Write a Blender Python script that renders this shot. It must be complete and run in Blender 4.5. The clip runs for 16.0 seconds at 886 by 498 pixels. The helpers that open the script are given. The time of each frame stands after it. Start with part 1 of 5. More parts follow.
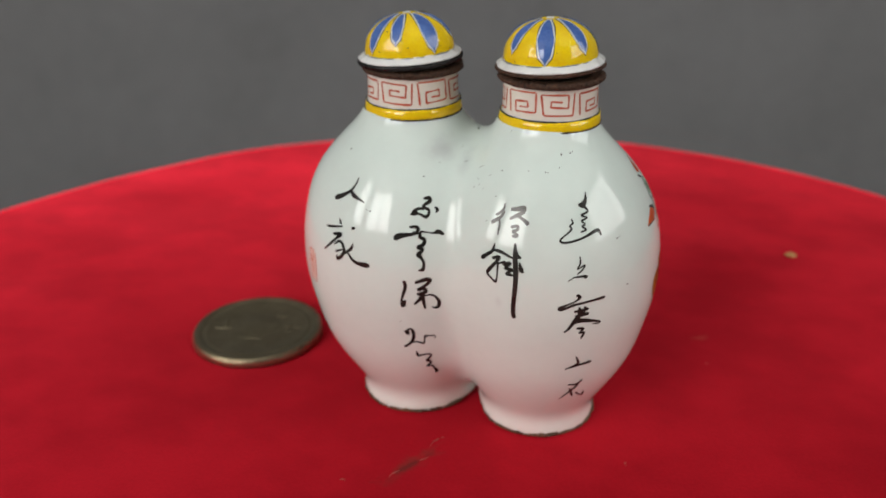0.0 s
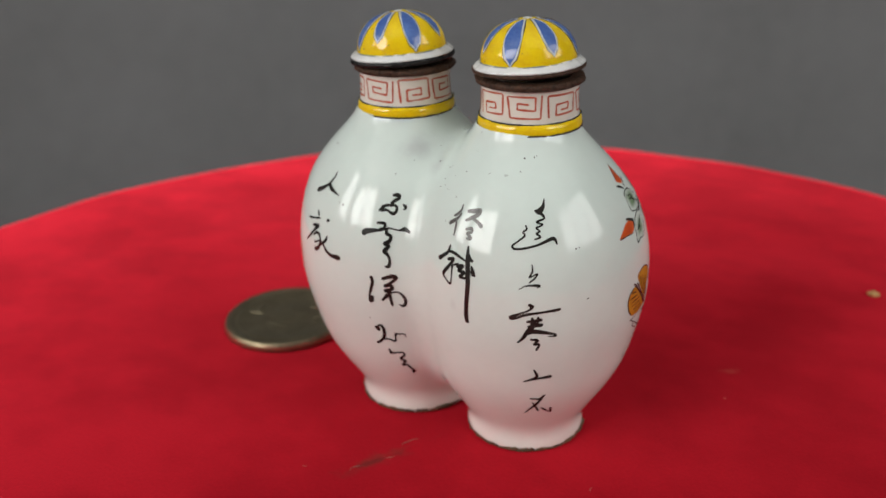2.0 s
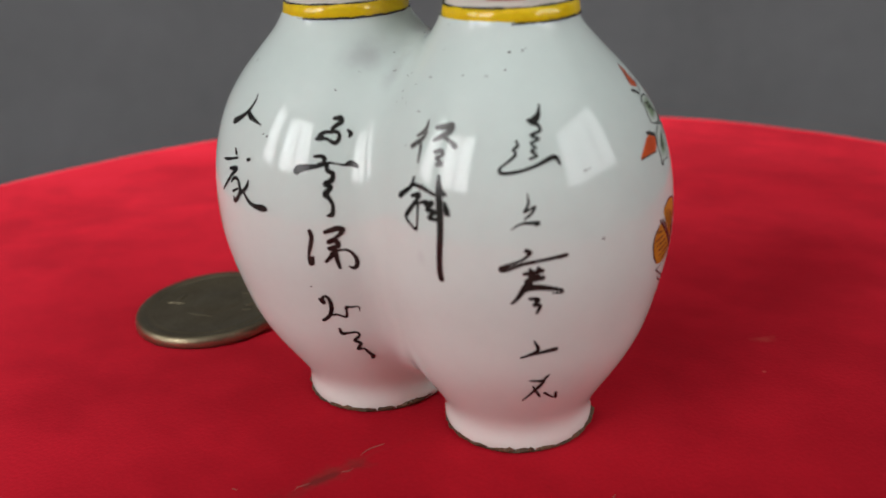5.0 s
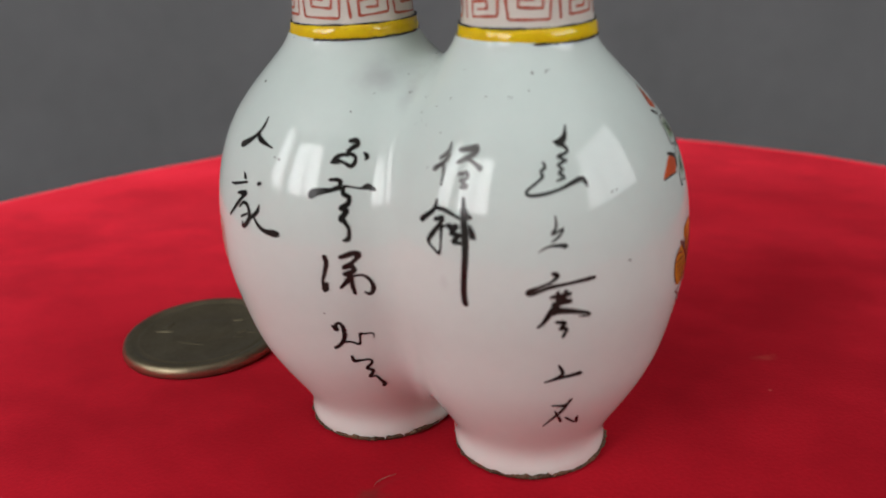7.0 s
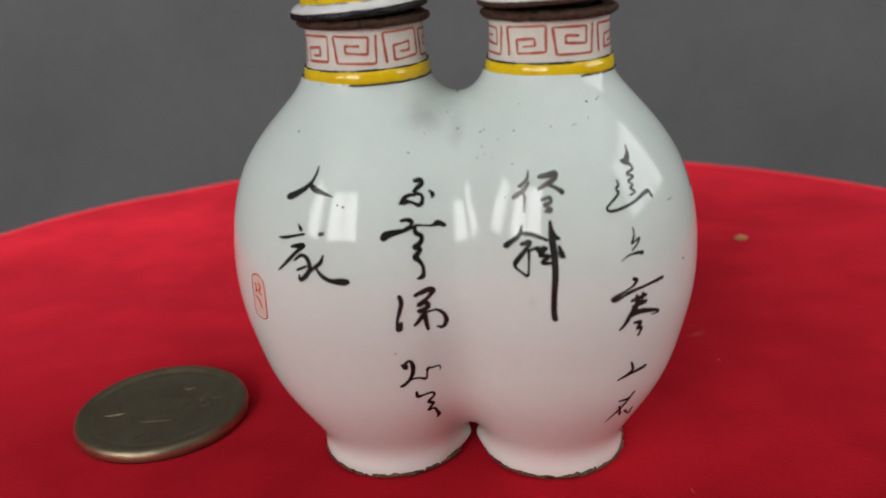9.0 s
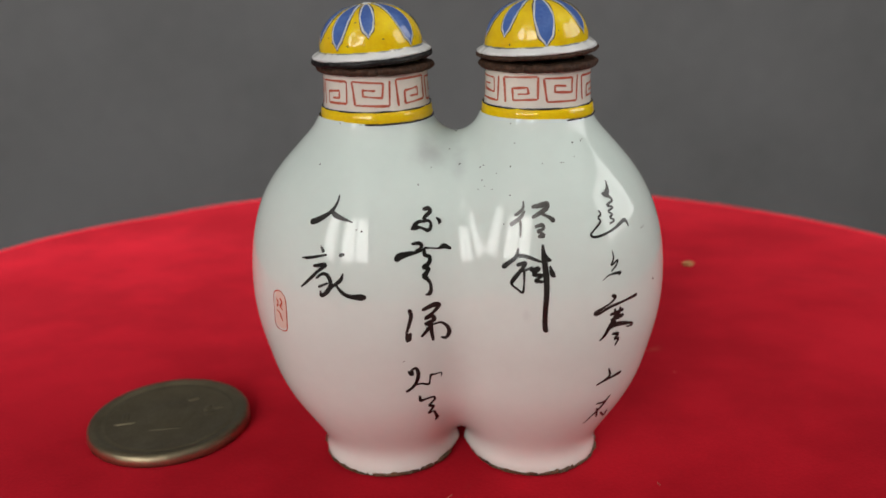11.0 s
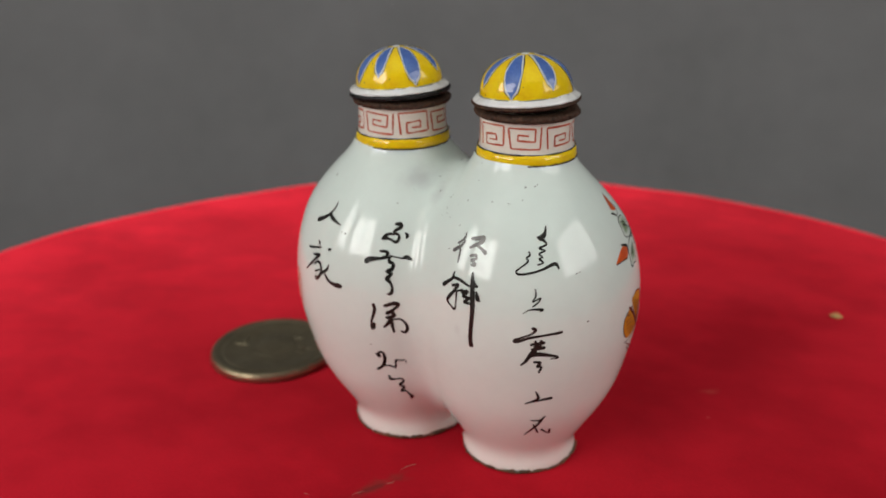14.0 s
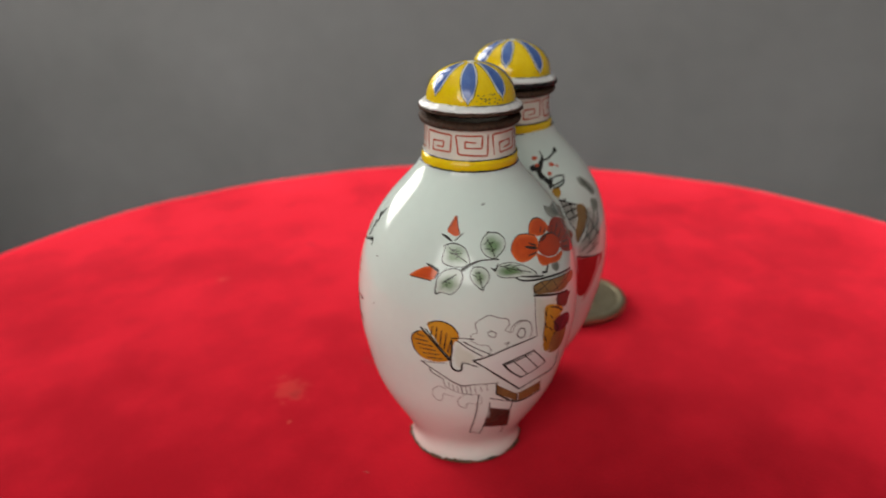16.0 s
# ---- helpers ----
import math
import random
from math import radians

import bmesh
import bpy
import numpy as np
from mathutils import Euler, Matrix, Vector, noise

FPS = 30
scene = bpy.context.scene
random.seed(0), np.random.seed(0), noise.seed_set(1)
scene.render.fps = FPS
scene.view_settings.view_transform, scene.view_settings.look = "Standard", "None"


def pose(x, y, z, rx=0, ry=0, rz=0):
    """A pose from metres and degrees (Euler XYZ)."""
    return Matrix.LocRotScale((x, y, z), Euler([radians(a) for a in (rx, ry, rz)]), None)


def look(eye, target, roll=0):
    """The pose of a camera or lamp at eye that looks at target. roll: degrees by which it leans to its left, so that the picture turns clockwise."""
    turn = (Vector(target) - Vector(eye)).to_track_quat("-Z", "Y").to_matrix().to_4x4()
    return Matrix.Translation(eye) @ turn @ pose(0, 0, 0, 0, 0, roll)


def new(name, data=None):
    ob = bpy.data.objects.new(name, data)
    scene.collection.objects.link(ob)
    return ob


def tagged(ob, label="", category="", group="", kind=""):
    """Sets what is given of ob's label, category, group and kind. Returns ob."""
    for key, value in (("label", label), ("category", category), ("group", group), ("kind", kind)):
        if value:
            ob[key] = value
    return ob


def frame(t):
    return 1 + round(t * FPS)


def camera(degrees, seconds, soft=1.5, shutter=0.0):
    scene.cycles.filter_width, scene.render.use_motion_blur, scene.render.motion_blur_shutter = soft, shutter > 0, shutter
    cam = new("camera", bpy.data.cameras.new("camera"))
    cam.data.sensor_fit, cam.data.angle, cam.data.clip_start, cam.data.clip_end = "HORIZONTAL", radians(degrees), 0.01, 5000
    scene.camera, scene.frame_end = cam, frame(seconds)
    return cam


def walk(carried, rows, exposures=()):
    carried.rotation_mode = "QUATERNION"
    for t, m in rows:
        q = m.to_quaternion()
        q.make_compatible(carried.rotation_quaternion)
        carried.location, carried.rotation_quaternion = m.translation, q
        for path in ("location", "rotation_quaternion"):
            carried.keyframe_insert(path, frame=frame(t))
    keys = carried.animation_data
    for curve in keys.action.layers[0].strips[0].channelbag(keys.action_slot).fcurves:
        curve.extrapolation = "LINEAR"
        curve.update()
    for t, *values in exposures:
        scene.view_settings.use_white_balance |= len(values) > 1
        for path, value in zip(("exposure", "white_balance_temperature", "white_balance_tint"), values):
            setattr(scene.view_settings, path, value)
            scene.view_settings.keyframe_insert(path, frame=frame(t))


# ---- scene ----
cam = camera(53.17, 16.0, 1.6, 0.3)
U = 0.00850            # one module of the bottle, in metres
PATH = [
    (0, (0.03679, -0.12382, 0.08779), (0.00710, -0.03819, 0.04552), -0.67),
    (0.5, (0.03473, -0.12059, 0.08606), (0.00741, -0.03390, 0.04436), -0.69),
    (1, (0.04017, -0.11866, 0.08462), (0.00926, -0.03320, 0.04290), -1.57),
    (1.5, (0.06472, -0.11006, 0.08439), (0.01748, -0.03222, 0.04304), -1.82),
    (2, (0.06667, -0.10957, 0.08463), (0.01667, -0.03288, 0.04441), -1.82),
    (2.5, (0.06477, -0.10954, 0.08366), (0.01493, -0.03249, 0.04391), -1.76),
    (3, (0.06297, -0.10953, 0.08094), (0.01365, -0.03193, 0.04163), -2.08),
    (3.5, (0.05636, -0.10296, 0.07388), (0.00943, -0.02393, 0.03450), -2.81),
    (4, (0.05317, -0.08985, 0.06616), (0.00705, -0.01036, 0.02672), -3.26),
    (6.5, (0.04880, -0.08790, 0.06406), (0.00382, -0.00717, 0.02588), -2.90),
    (7, (0.04407, -0.09001, 0.06447), (0.00283, -0.00692, 0.02713), -2.81),
    (7.5, (0.03053, -0.09661, 0.06530), (0.00144, -0.00862, 0.02774), -3.11),
    (8, (0.01959, -0.10130, 0.06633), (-0.00038, -0.01050, 0.02950), -3.18),
    (8.5, (0.01263, -0.10242, 0.06672), (-0.00134, -0.01045, 0.03002), -3.25),
    (9, (0.00774, -0.10365, 0.06786), (-0.00183, -0.01080, 0.03200), -3.30),
    (11.5, (0.00031, -0.11904, 0.07578), (-0.00147, -0.02467, 0.04277), -1.29),
    (12, (0.00146, -0.12119, 0.08185), (-0.00007, -0.02689, 0.04859), -1.45),
    (12.5, (0.00175, -0.12804, 0.08666), (0.00081, -0.03427, 0.05192), -1.39),
    (13, (0.00197, -0.12958, 0.08694), (0.00158, -0.03627, 0.05098), -1.48),
    (13.5, (0.03381, -0.12675, 0.08828), (0.00994, -0.03652, 0.05239), -1.07),
    (14, (0.06094, -0.11738, 0.08527), (0.01608, -0.03592, 0.04851), -0.85),
    (14.5, (0.11009, -0.07688, 0.08468), (0.03299, -0.02484, 0.04794), -1.06),
    (14.8, (0.12043, -0.06832, 0.08875), (0.03870, -0.02512, 0.05062), -0.76),
    (15, (0.12828, -0.05507, 0.08935), (0.04274, -0.02140, 0.05001), -0.63),
    (15.5, (0.13958, -0.01644, 0.08919), (0.04772, -0.01028, 0.05016), -0.27),
    (16, (0.13449, 0.04140, 0.08998), (0.04807, 0.00950, 0.05107), 0.02),
]
EXPOSURES = [(0.0, -0.91, 6620, 9.8), (3.4, -0.92, 6520, 10.4), (4.0, -1.0, 6360, 11.8), (9.0, -1.09, 6440, 11.4), (11.5, -1.05, 6660, 10.4), (13.5, -1.0, 6660, 10.2), (14.5, -0.92, 6700, 9.8), (15.5, -0.78, 6800, 9.4), (16.0, -0.71, 6860, 9.2)]
walk(cam, [(t, look(eye, target, roll)) for t, eye, target, roll in PATH], EXPOSURES)
cam.data.dof.use_dof = True
cam.data.dof.focus_distance = 0.114
cam.data.dof.aperture_fstop = 25.0

# ---- world and lamps ----
SKY_POWER = 1.0
world = bpy.data.worlds.new("overcast_sky")
scene.world = world
world.use_nodes = True
wn = world.node_tree.nodes
sky = wn.new("ShaderNodeTexSky")
sky.sky_type, sky.sun_disc, sky.sun_elevation, sky.sun_rotation = "NISHITA", False, radians(38), radians(200)
world.node_tree.links.new(sky.outputs[0], wn["Background"].inputs[0])
wn["Background"].inputs[1].default_value = 0.1


def window_light(name, place, aim, width, height, watts, colour=(1.0, 0.985, 0.96)):
    """Sky light that comes in through a window's opening."""
    lamp = bpy.data.lights.new(name, "AREA")
    lamp.shape, lamp.size, lamp.size_y, lamp.energy, lamp.color = "RECTANGLE", width, height, watts, colour
    ob = new(name, lamp)
    ob.matrix_world = look(place, aim)
    return ob


window_light("south_window_light", (-0.86, -2.376, 1.22), (-0.86, 0.0, 1.22), 1.1, 1.5, 74.0 * SKY_POWER)
# Added lamp that carries the leftmost part of the daylight from the front left.
window_light("west_added_light", (-1.676, -1.80, 1.2), (0.0, -1.80, 1.2), 0.66, 1.5, 36.0 * SKY_POWER)
# Added lamp with no known source there; lights the painted flank and its highlight.
window_light("east_added_light", (2.476, -0.12, 1.3), (0.0, -0.12, 1.3), 1.9, 1.6, 70.0 * SKY_POWER)

# ---- materials ----


def material(name, colour, rough=0.5, metal=0.0, vary=0.0, vary_scale=400.0, bump=0.0, bump_scale=2000.0, coat=0.0, second=None, spec=0.5, rough_vary=0.0, fine=None):
    """A principled surface with colour that drifts at two scales, varied gloss and fine relief."""
    m = bpy.data.materials.new(name)
    m.use_nodes = True
    n, l = m.node_tree.nodes, m.node_tree.links
    p = n["Principled BSDF"]
    p.inputs["Base Color"].default_value = (*colour, 1)
    p.inputs["Roughness"].default_value, p.inputs["Metallic"].default_value = rough, metal
    p.inputs["Coat Weight"].default_value = coat
    p.inputs["Coat Roughness"].default_value = 0.04
    p.inputs["Specular IOR Level"].default_value = spec
    co = n.new("ShaderNodeTexCoord")
    if vary or second:
        a, b = n.new("ShaderNodeTexNoise"), n.new("ShaderNodeTexNoise")
        a.inputs["Scale"].default_value, a.inputs["Detail"].default_value = vary_scale, 5
        b.inputs["Scale"].default_value, b.inputs["Detail"].default_value = fine or vary_scale * 7, 3
        for t in (a, b):
            l.new(co.outputs["Object"], t.inputs["Vector"])
        add = n.new("ShaderNodeMath")
        add.operation = "MULTIPLY_ADD"
        l.new(b.outputs[0], add.inputs[0])
        add.inputs[1].default_value = 0.45
        l.new(a.outputs[0], add.inputs[2])
        ramp = n.new("ShaderNodeMapRange")
        ramp.inputs[1].default_value, ramp.inputs[2].default_value = 0.42, 1.02
        l.new(add.outputs[0], ramp.inputs[0])
        mix = n.new("ShaderNodeMix")
        mix.data_type = "RGBA"
        mix.inputs[6].default_value = (*colour, 1)
        mix.inputs[7].default_value = (*(second or [c * (1 - vary) for c in colour]), 1)
        l.new(ramp.outputs[0], mix.inputs[0])
        l.new(mix.outputs[2], p.inputs["Base Color"])
        if rough_vary:
            rr = n.new("ShaderNodeMapRange")
            rr.inputs[3].default_value, rr.inputs[4].default_value = rough, rough + rough_vary
            l.new(ramp.outputs[0], rr.inputs[0])
            l.new(rr.outputs[0], p.inputs["Roughness"])
    if bump:
        t, bn = n.new("ShaderNodeTexNoise"), n.new("ShaderNodeBump")
        t.inputs["Scale"].default_value, t.inputs["Detail"].default_value = bump_scale, 4
        bn.inputs["Strength"].default_value, bn.inputs["Distance"].default_value = bump, 0.0004
        l.new(co.outputs["Object"], t.inputs["Vector"])
        l.new(t.outputs[0], bn.inputs["Height"])
        l.new(bn.outputs[0], p.inputs["Normal"])
    return m


def washed(m, rim, lo, hi, ragged=0.9, scale=230):
    """Thins a painted colour towards the shape's outline, as a wet brush leaves it."""
    n, l = m.node_tree.nodes, m.node_tree.links
    p = n["Principled BSDF"]
    at, t, add, rng, mix = (n.new("ShaderNode" + k) for k in ("Attribute", "TexNoise", "Math", "MapRange", "Mix"))
    at.attribute_name = "edge"
    t.inputs["Scale"].default_value, t.inputs["Detail"].default_value = scale, 3
    l.new(n["Texture Coordinate"].outputs["Object"], t.inputs["Vector"])
    add.operation = "MULTIPLY_ADD"
    l.new(t.outputs[0], add.inputs[0])
    add.inputs[1].default_value = ragged
    l.new(at.outputs["Fac"], add.inputs[2])
    rng.interpolation_type = "SMOOTHSTEP"
    rng.inputs[1].default_value, rng.inputs[2].default_value = lo + ragged / 2, hi + ragged / 2
    l.new(add.outputs[0], rng.inputs[0])
    mix.data_type = "RGBA"
    l.new(rng.outputs[0], mix.inputs[0])
    l.new(p.inputs["Base Color"].links[0].from_socket, mix.inputs[6])
    mix.inputs[7].default_value = (*rim, 1)
    l.new(mix.outputs[2], p.inputs["Base Color"])
    return m


def grey_patched(m, marks):
    """Ragged grey patches in a white glaze: place and half sizes in modules, and strength."""
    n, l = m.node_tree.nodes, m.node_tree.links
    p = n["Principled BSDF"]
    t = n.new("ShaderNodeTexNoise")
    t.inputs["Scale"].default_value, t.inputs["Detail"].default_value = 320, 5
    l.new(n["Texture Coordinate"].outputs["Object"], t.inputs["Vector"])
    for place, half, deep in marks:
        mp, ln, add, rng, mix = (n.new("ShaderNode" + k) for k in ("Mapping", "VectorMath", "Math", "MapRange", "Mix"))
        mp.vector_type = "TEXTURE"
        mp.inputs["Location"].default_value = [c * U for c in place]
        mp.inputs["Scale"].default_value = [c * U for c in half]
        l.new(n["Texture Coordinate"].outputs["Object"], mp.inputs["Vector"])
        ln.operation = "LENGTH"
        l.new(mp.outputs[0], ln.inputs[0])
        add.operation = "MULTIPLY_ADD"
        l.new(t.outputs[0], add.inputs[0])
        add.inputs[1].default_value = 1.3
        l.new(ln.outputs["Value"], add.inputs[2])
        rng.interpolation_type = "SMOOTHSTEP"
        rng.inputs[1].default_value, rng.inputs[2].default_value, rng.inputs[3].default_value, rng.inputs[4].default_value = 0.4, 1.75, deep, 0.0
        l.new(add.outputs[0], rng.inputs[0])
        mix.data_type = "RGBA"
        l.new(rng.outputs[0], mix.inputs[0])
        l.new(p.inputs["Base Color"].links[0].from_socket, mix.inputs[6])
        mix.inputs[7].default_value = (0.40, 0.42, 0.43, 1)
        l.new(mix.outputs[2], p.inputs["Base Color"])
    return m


def velvet():
    """Crushed red velvet: brushed patches, short pile, old scuffs and stains."""
    m = material("red_velvet", (0.375, 0.0070, 0.0136), 0.95, spec=0.0)
    n, l = m.node_tree.nodes, m.node_tree.links
    p = n["Principled BSDF"]
    co = n["Texture Coordinate"]

    def noise_at(scale, detail, stretch=(1, 1, 1), turn=0.0):
        mp, t = n.new("ShaderNodeMapping"), n.new("ShaderNodeTexNoise")
        mp.inputs["Scale"].default_value, mp.inputs["Rotation"].default_value = stretch, (0, 0, turn)
        t.inputs["Scale"].default_value, t.inputs["Detail"].default_value = scale, detail
        l.new(co.outputs["Object"], mp.inputs["Vector"])
        l.new(mp.outputs[0], t.inputs["Vector"])
        return t.outputs[0]

    def maths(kind, a, b):
        t = n.new("ShaderNodeMath")
        t.operation, t.use_clamp = kind, False
        for k, v in enumerate((a, b)):
            if isinstance(v, (int, float)):
                t.inputs[k].default_value = v
            else:
                l.new(v, t.inputs[k])
        return t.outputs[0]

    def mixed(fac, a, b):
        t = n.new("ShaderNodeMix")
        t.data_type = "RGBA"
        l.new(fac, t.inputs[0])
        for k, v in ((6, a), (7, b)):
            if isinstance(v, tuple):
                t.inputs[k].default_value = (*v, 1)
            else:
                l.new(v, t.inputs[k])
        return t.outputs[2]

    def ramp(v, lo, hi):
        t = n.new("ShaderNodeMapRange")
        t.interpolation_type = "SMOOTHSTEP"
        t.inputs[1].default_value, t.inputs[2].default_value = lo, hi
        l.new(v, t.inputs[0])
        return t.outputs[0]

    patches = maths("ADD", maths("MULTIPLY", noise_at(21, 4, (1, 1.15, 1), 0.5), 0.66), maths("MULTIPLY", noise_at(85, 4, (1, 1.3, 1), -0.7), 0.34))
    pile = noise_at(1900, 2)
    colour = mixed(ramp(patches, 0.40, 0.60), (0.375, 0.0070, 0.0136), (0.295, 0.0055, 0.0107))
    dark = n.new("ShaderNodeMix")
    dark.data_type, dark.blend_type = "RGBA", "MULTIPLY"
    l.new(colour, dark.inputs[6])
    dark.inputs[0].default_value = 0.30
    l.new(pile, dark.inputs[7])
    colour = dark.outputs[2]
    # scuffs and stains: place, half lengths, turn, colour, depth
    for x, y, sx, sy, turn, tint, deep in STAINS:
        mp = n.new("ShaderNodeMapping")
        mp.vector_type = "TEXTURE"
        mp.inputs["Location"].default_value = (x * U, y * U, 0)
        mp.inputs["Rotation"].default_value = (0, 0, radians(turn))
        mp.inputs["Scale"].default_value = (sx * U, sy * U, 1)
        l.new(co.outputs["Object"], mp.inputs["Vector"])
        ln = n.new("ShaderNodeVectorMath")
        ln.operation = "LENGTH"
        l.new(mp.outputs[0], ln.inputs[0])
        ragged = maths("ADD", ln.outputs["Value"], maths("MULTIPLY", maths("SUBTRACT", noise_at(420, 5), 0.5), 2.2))
        mask = maths("MULTIPLY", maths("SUBTRACT", 1.0, ramp(ragged, 0.25, 1.0)), deep)
        colour = mixed(mask, colour, tint)
    # sparse specks of pale lint
    lint = n.new("ShaderNodeTexVoronoi")
    lint.inputs["Scale"].default_value = 52
    l.new(co.outputs["Object"], lint.inputs["Vector"])
    specks = maths("MULTIPLY", maths("SUBTRACT", 1.0, ramp(lint.outputs["Distance"], 0.012, 0.026)), ramp(noise_at(31, 1), 0.5, 0.56))
    colour = mixed(maths("MULTIPLY", specks, 0.55), colour, (0.55, 0.22, 0.16))
    l.new(colour, p.inputs["Base Color"])
    p.inputs["Sheen Weight"].default_value = 1.0
    p.inputs["Sheen Roughness"].default_value = 0.32
    p.inputs["Sheen Tint"].default_value = (1.0, 0.08, 0.10, 1)
    bn = n.new("ShaderNodeBump")
    bn.inputs["Strength"].default_value, bn.inputs["Distance"].default_value = 0.14, 0.0004
    l.new(maths("ADD", maths("MULTIPLY", pile, 0.45), maths("MULTIPLY", noise_at(110, 2), 0.3)), bn.inputs["Height"])
    l.new(bn.outputs[0], p.inputs["Normal"])
    # the light that the upright pile throws on at a slant
    fuzz, both = n.new("ShaderNodeBsdfSheen"), n.new("ShaderNodeAddShader")
    fuzz.distribution = "MICROFIBER"
    fuzz.inputs["Roughness"].default_value = 0.42
    nap = mixed(ramp(patches, 0.36, 0.64), (2.25, 0.077, 0.155), (1.55, 0.053, 0.107))
    l.new(nap, fuzz.inputs["Color"])
    # Normal of the sheen tilted so the velvet's left looks more strongly lit
    sheen_tilt, unit = n.new("ShaderNodeVectorMath"), n.new("ShaderNodeVectorMath")
    sheen_tilt.operation, unit.operation = "ADD", "NORMALIZE"
    l.new(bn.outputs[0], sheen_tilt.inputs[0])
    sheen_tilt.inputs[1].default_value = (-0.10, -0.05, 0.0)
    l.new(sheen_tilt.outputs[0], unit.inputs[0])
    l.new(unit.outputs[0], fuzz.inputs["Normal"])
    l.new(p.outputs[0], both.inputs[0])
    l.new(fuzz.outputs[0], both.inputs[1])
    l.new(both.outputs[0], n["Material Output"].inputs["Surface"])
    return m


BROWN, DUST, DARK = (0.07, 0.03, 0.02), (0.34, 0.10, 0.06), (0.05, 0.008, 0.008)
STAINS = [(-0.48, -2.58, 0.55, 0.09, 58, DARK, 1.0), (-0.48, -2.55, 0.72, 0.22, 58, BROWN, 0.5), (-0.40, -2.2, 1.1, 0.07, 60, BROWN, 0.2), (-0.6, -2.95, 0.4, 0.15, 60, BROWN, 0.2),
    (-8.3, -5.25, 0.35, 0.22, 20, DARK, 0.8), (-6.66, -7.78, 0.22, 0.15, 70, DARK, 0.7), (1.05, -4.2, 0.7, 0.45, 40, DUST, 0.3), (1.2, -4.0, 0.25, 0.15, 10, BROWN, 0.5),
    (-3.4, -8.9, 0.3, 0.2, 0, DUST, 0.5), (4.1, 3.6, 0.3, 0.15, 30, DUST, 0.35), (2.2, -3.6, 0.10, 0.06, 0, DUST, 0.6)]
VELVET = velvet()
PORCELAIN = grey_patched(material("white_enamel", (0.69, 0.80, 0.755), 0.075, vary=0.06, vary_scale=90, bump=0.06, bump_scale=130, spec=0.5),
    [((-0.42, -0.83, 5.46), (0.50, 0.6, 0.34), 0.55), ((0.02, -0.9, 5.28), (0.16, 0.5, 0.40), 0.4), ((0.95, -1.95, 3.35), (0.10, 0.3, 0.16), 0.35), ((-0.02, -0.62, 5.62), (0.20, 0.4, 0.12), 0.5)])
NECK_ENAMEL = material("pinkish_enamel", (0.84, 0.81, 0.72), 0.14, vary=0.16, vary_scale=240, coat=0.3, bump=0.12, bump_scale=600)
YELLOW = material("yellow_enamel", (0.91, 0.70, 0.008), 0.09, coat=0.15, second=(0.78, 0.49, 0.006), vary_scale=330, bump=0.28, bump_scale=330)
BLUE = material("blue_enamel", (0.03, 0.085, 0.33), 0.11, coat=0.2, second=(0.10, 0.20, 0.50), vary_scale=420, bump=0.22, bump_scale=500)
WHITE = material("white_rim_enamel", (0.80, 0.82, 0.82), 0.14, vary=0.10, vary_scale=250, coat=0.3, bump=0.12, bump_scale=500)
OUTLINE = material("pale_outline_enamel", (0.80, 0.84, 0.84), 0.25, vary=0.4, vary_scale=600)
COPPER = material("tarnished_copper", (0.008, 0.006, 0.005), 0.55, 0.15, second=(0.11, 0.055, 0.032), vary_scale=2200, bump=1.0, bump_scale=1500, rough_vary=0.2, spec=0.3)
BLACK_COLLAR = material("blackened_collar", (0.008, 0.008, 0.008), 0.45, 0.0, vary=0.4, vary_scale=500, bump=0.5, bump_scale=1200, spec=0.35)
HAIRLINE = material("grey_blue_hairline", (0.05, 0.06, 0.075), 0.3, second=(0.32, 0.36, 0.40), vary_scale=420)
FOOT_EDGE = material("bare_copper_foot_edge", (0.16, 0.095, 0.045), 0.6, 0.2, second=(0.02, 0.013, 0.008), vary_scale=380, bump=0.8, bump_scale=1500)
INK = material("black_brush_ink", (0.003, 0.003, 0.003), 0.2, second=(0.036, 0.035, 0.03), vary_scale=300, spec=0.35)
# Ink greyed in its colour, as the window's reflection washes it out.
INK_GLARE = material("glare_greyed_ink", (0.03, 0.03, 0.028), 0.2, second=(0.15, 0.15, 0.14), vary_scale=380)
LINE = material("fine_ink_line", (0.010, 0.010, 0.008), 0.2, second=(0.06, 0.057, 0.048), vary_scale=350, spec=0.35)
LINE_PALE = material("thin_grey_ink_line", (0.06, 0.06, 0.055), 0.2, second=(0.24, 0.235, 0.22), vary_scale=350, spec=0.45)
SEAL_RED = material("seal_red", (0.52, 0.062, 0.022), 0.2, second=(0.58, 0.12, 0.06), vary_scale=500, coat=0.3)
SEAL_WASH = material("pale_seal_wash", (0.72, 0.55, 0.46), 0.14, second=(0.74, 0.66, 0.58), vary_scale=300)
FRET_RED = material("iron_red_line", (0.42, 0.052, 0.026), 0.25, second=(0.60, 0.20, 0.13), vary_scale=300, coat=0.2)
BLOOM = washed(material("orange_red_petal", (0.66, 0.10, 0.018), 0.12, second=(0.50, 0.055, 0.012), vary_scale=260), (0.72, 0.15, 0.035), 0.6, 1.1, 0.5)
BLOOM_DARK = material("dark_red_petal", (0.40, 0.05, 0.02), 0.12, second=(0.25, 0.025, 0.015), vary_scale=260)
BLOOM_MID = washed(material("red_petal", (0.50, 0.055, 0.014), 0.12, second=(0.42, 0.045, 0.012), vary_scale=260), (0.36, 0.04, 0.014), 0.75, 1.2, 0.4)
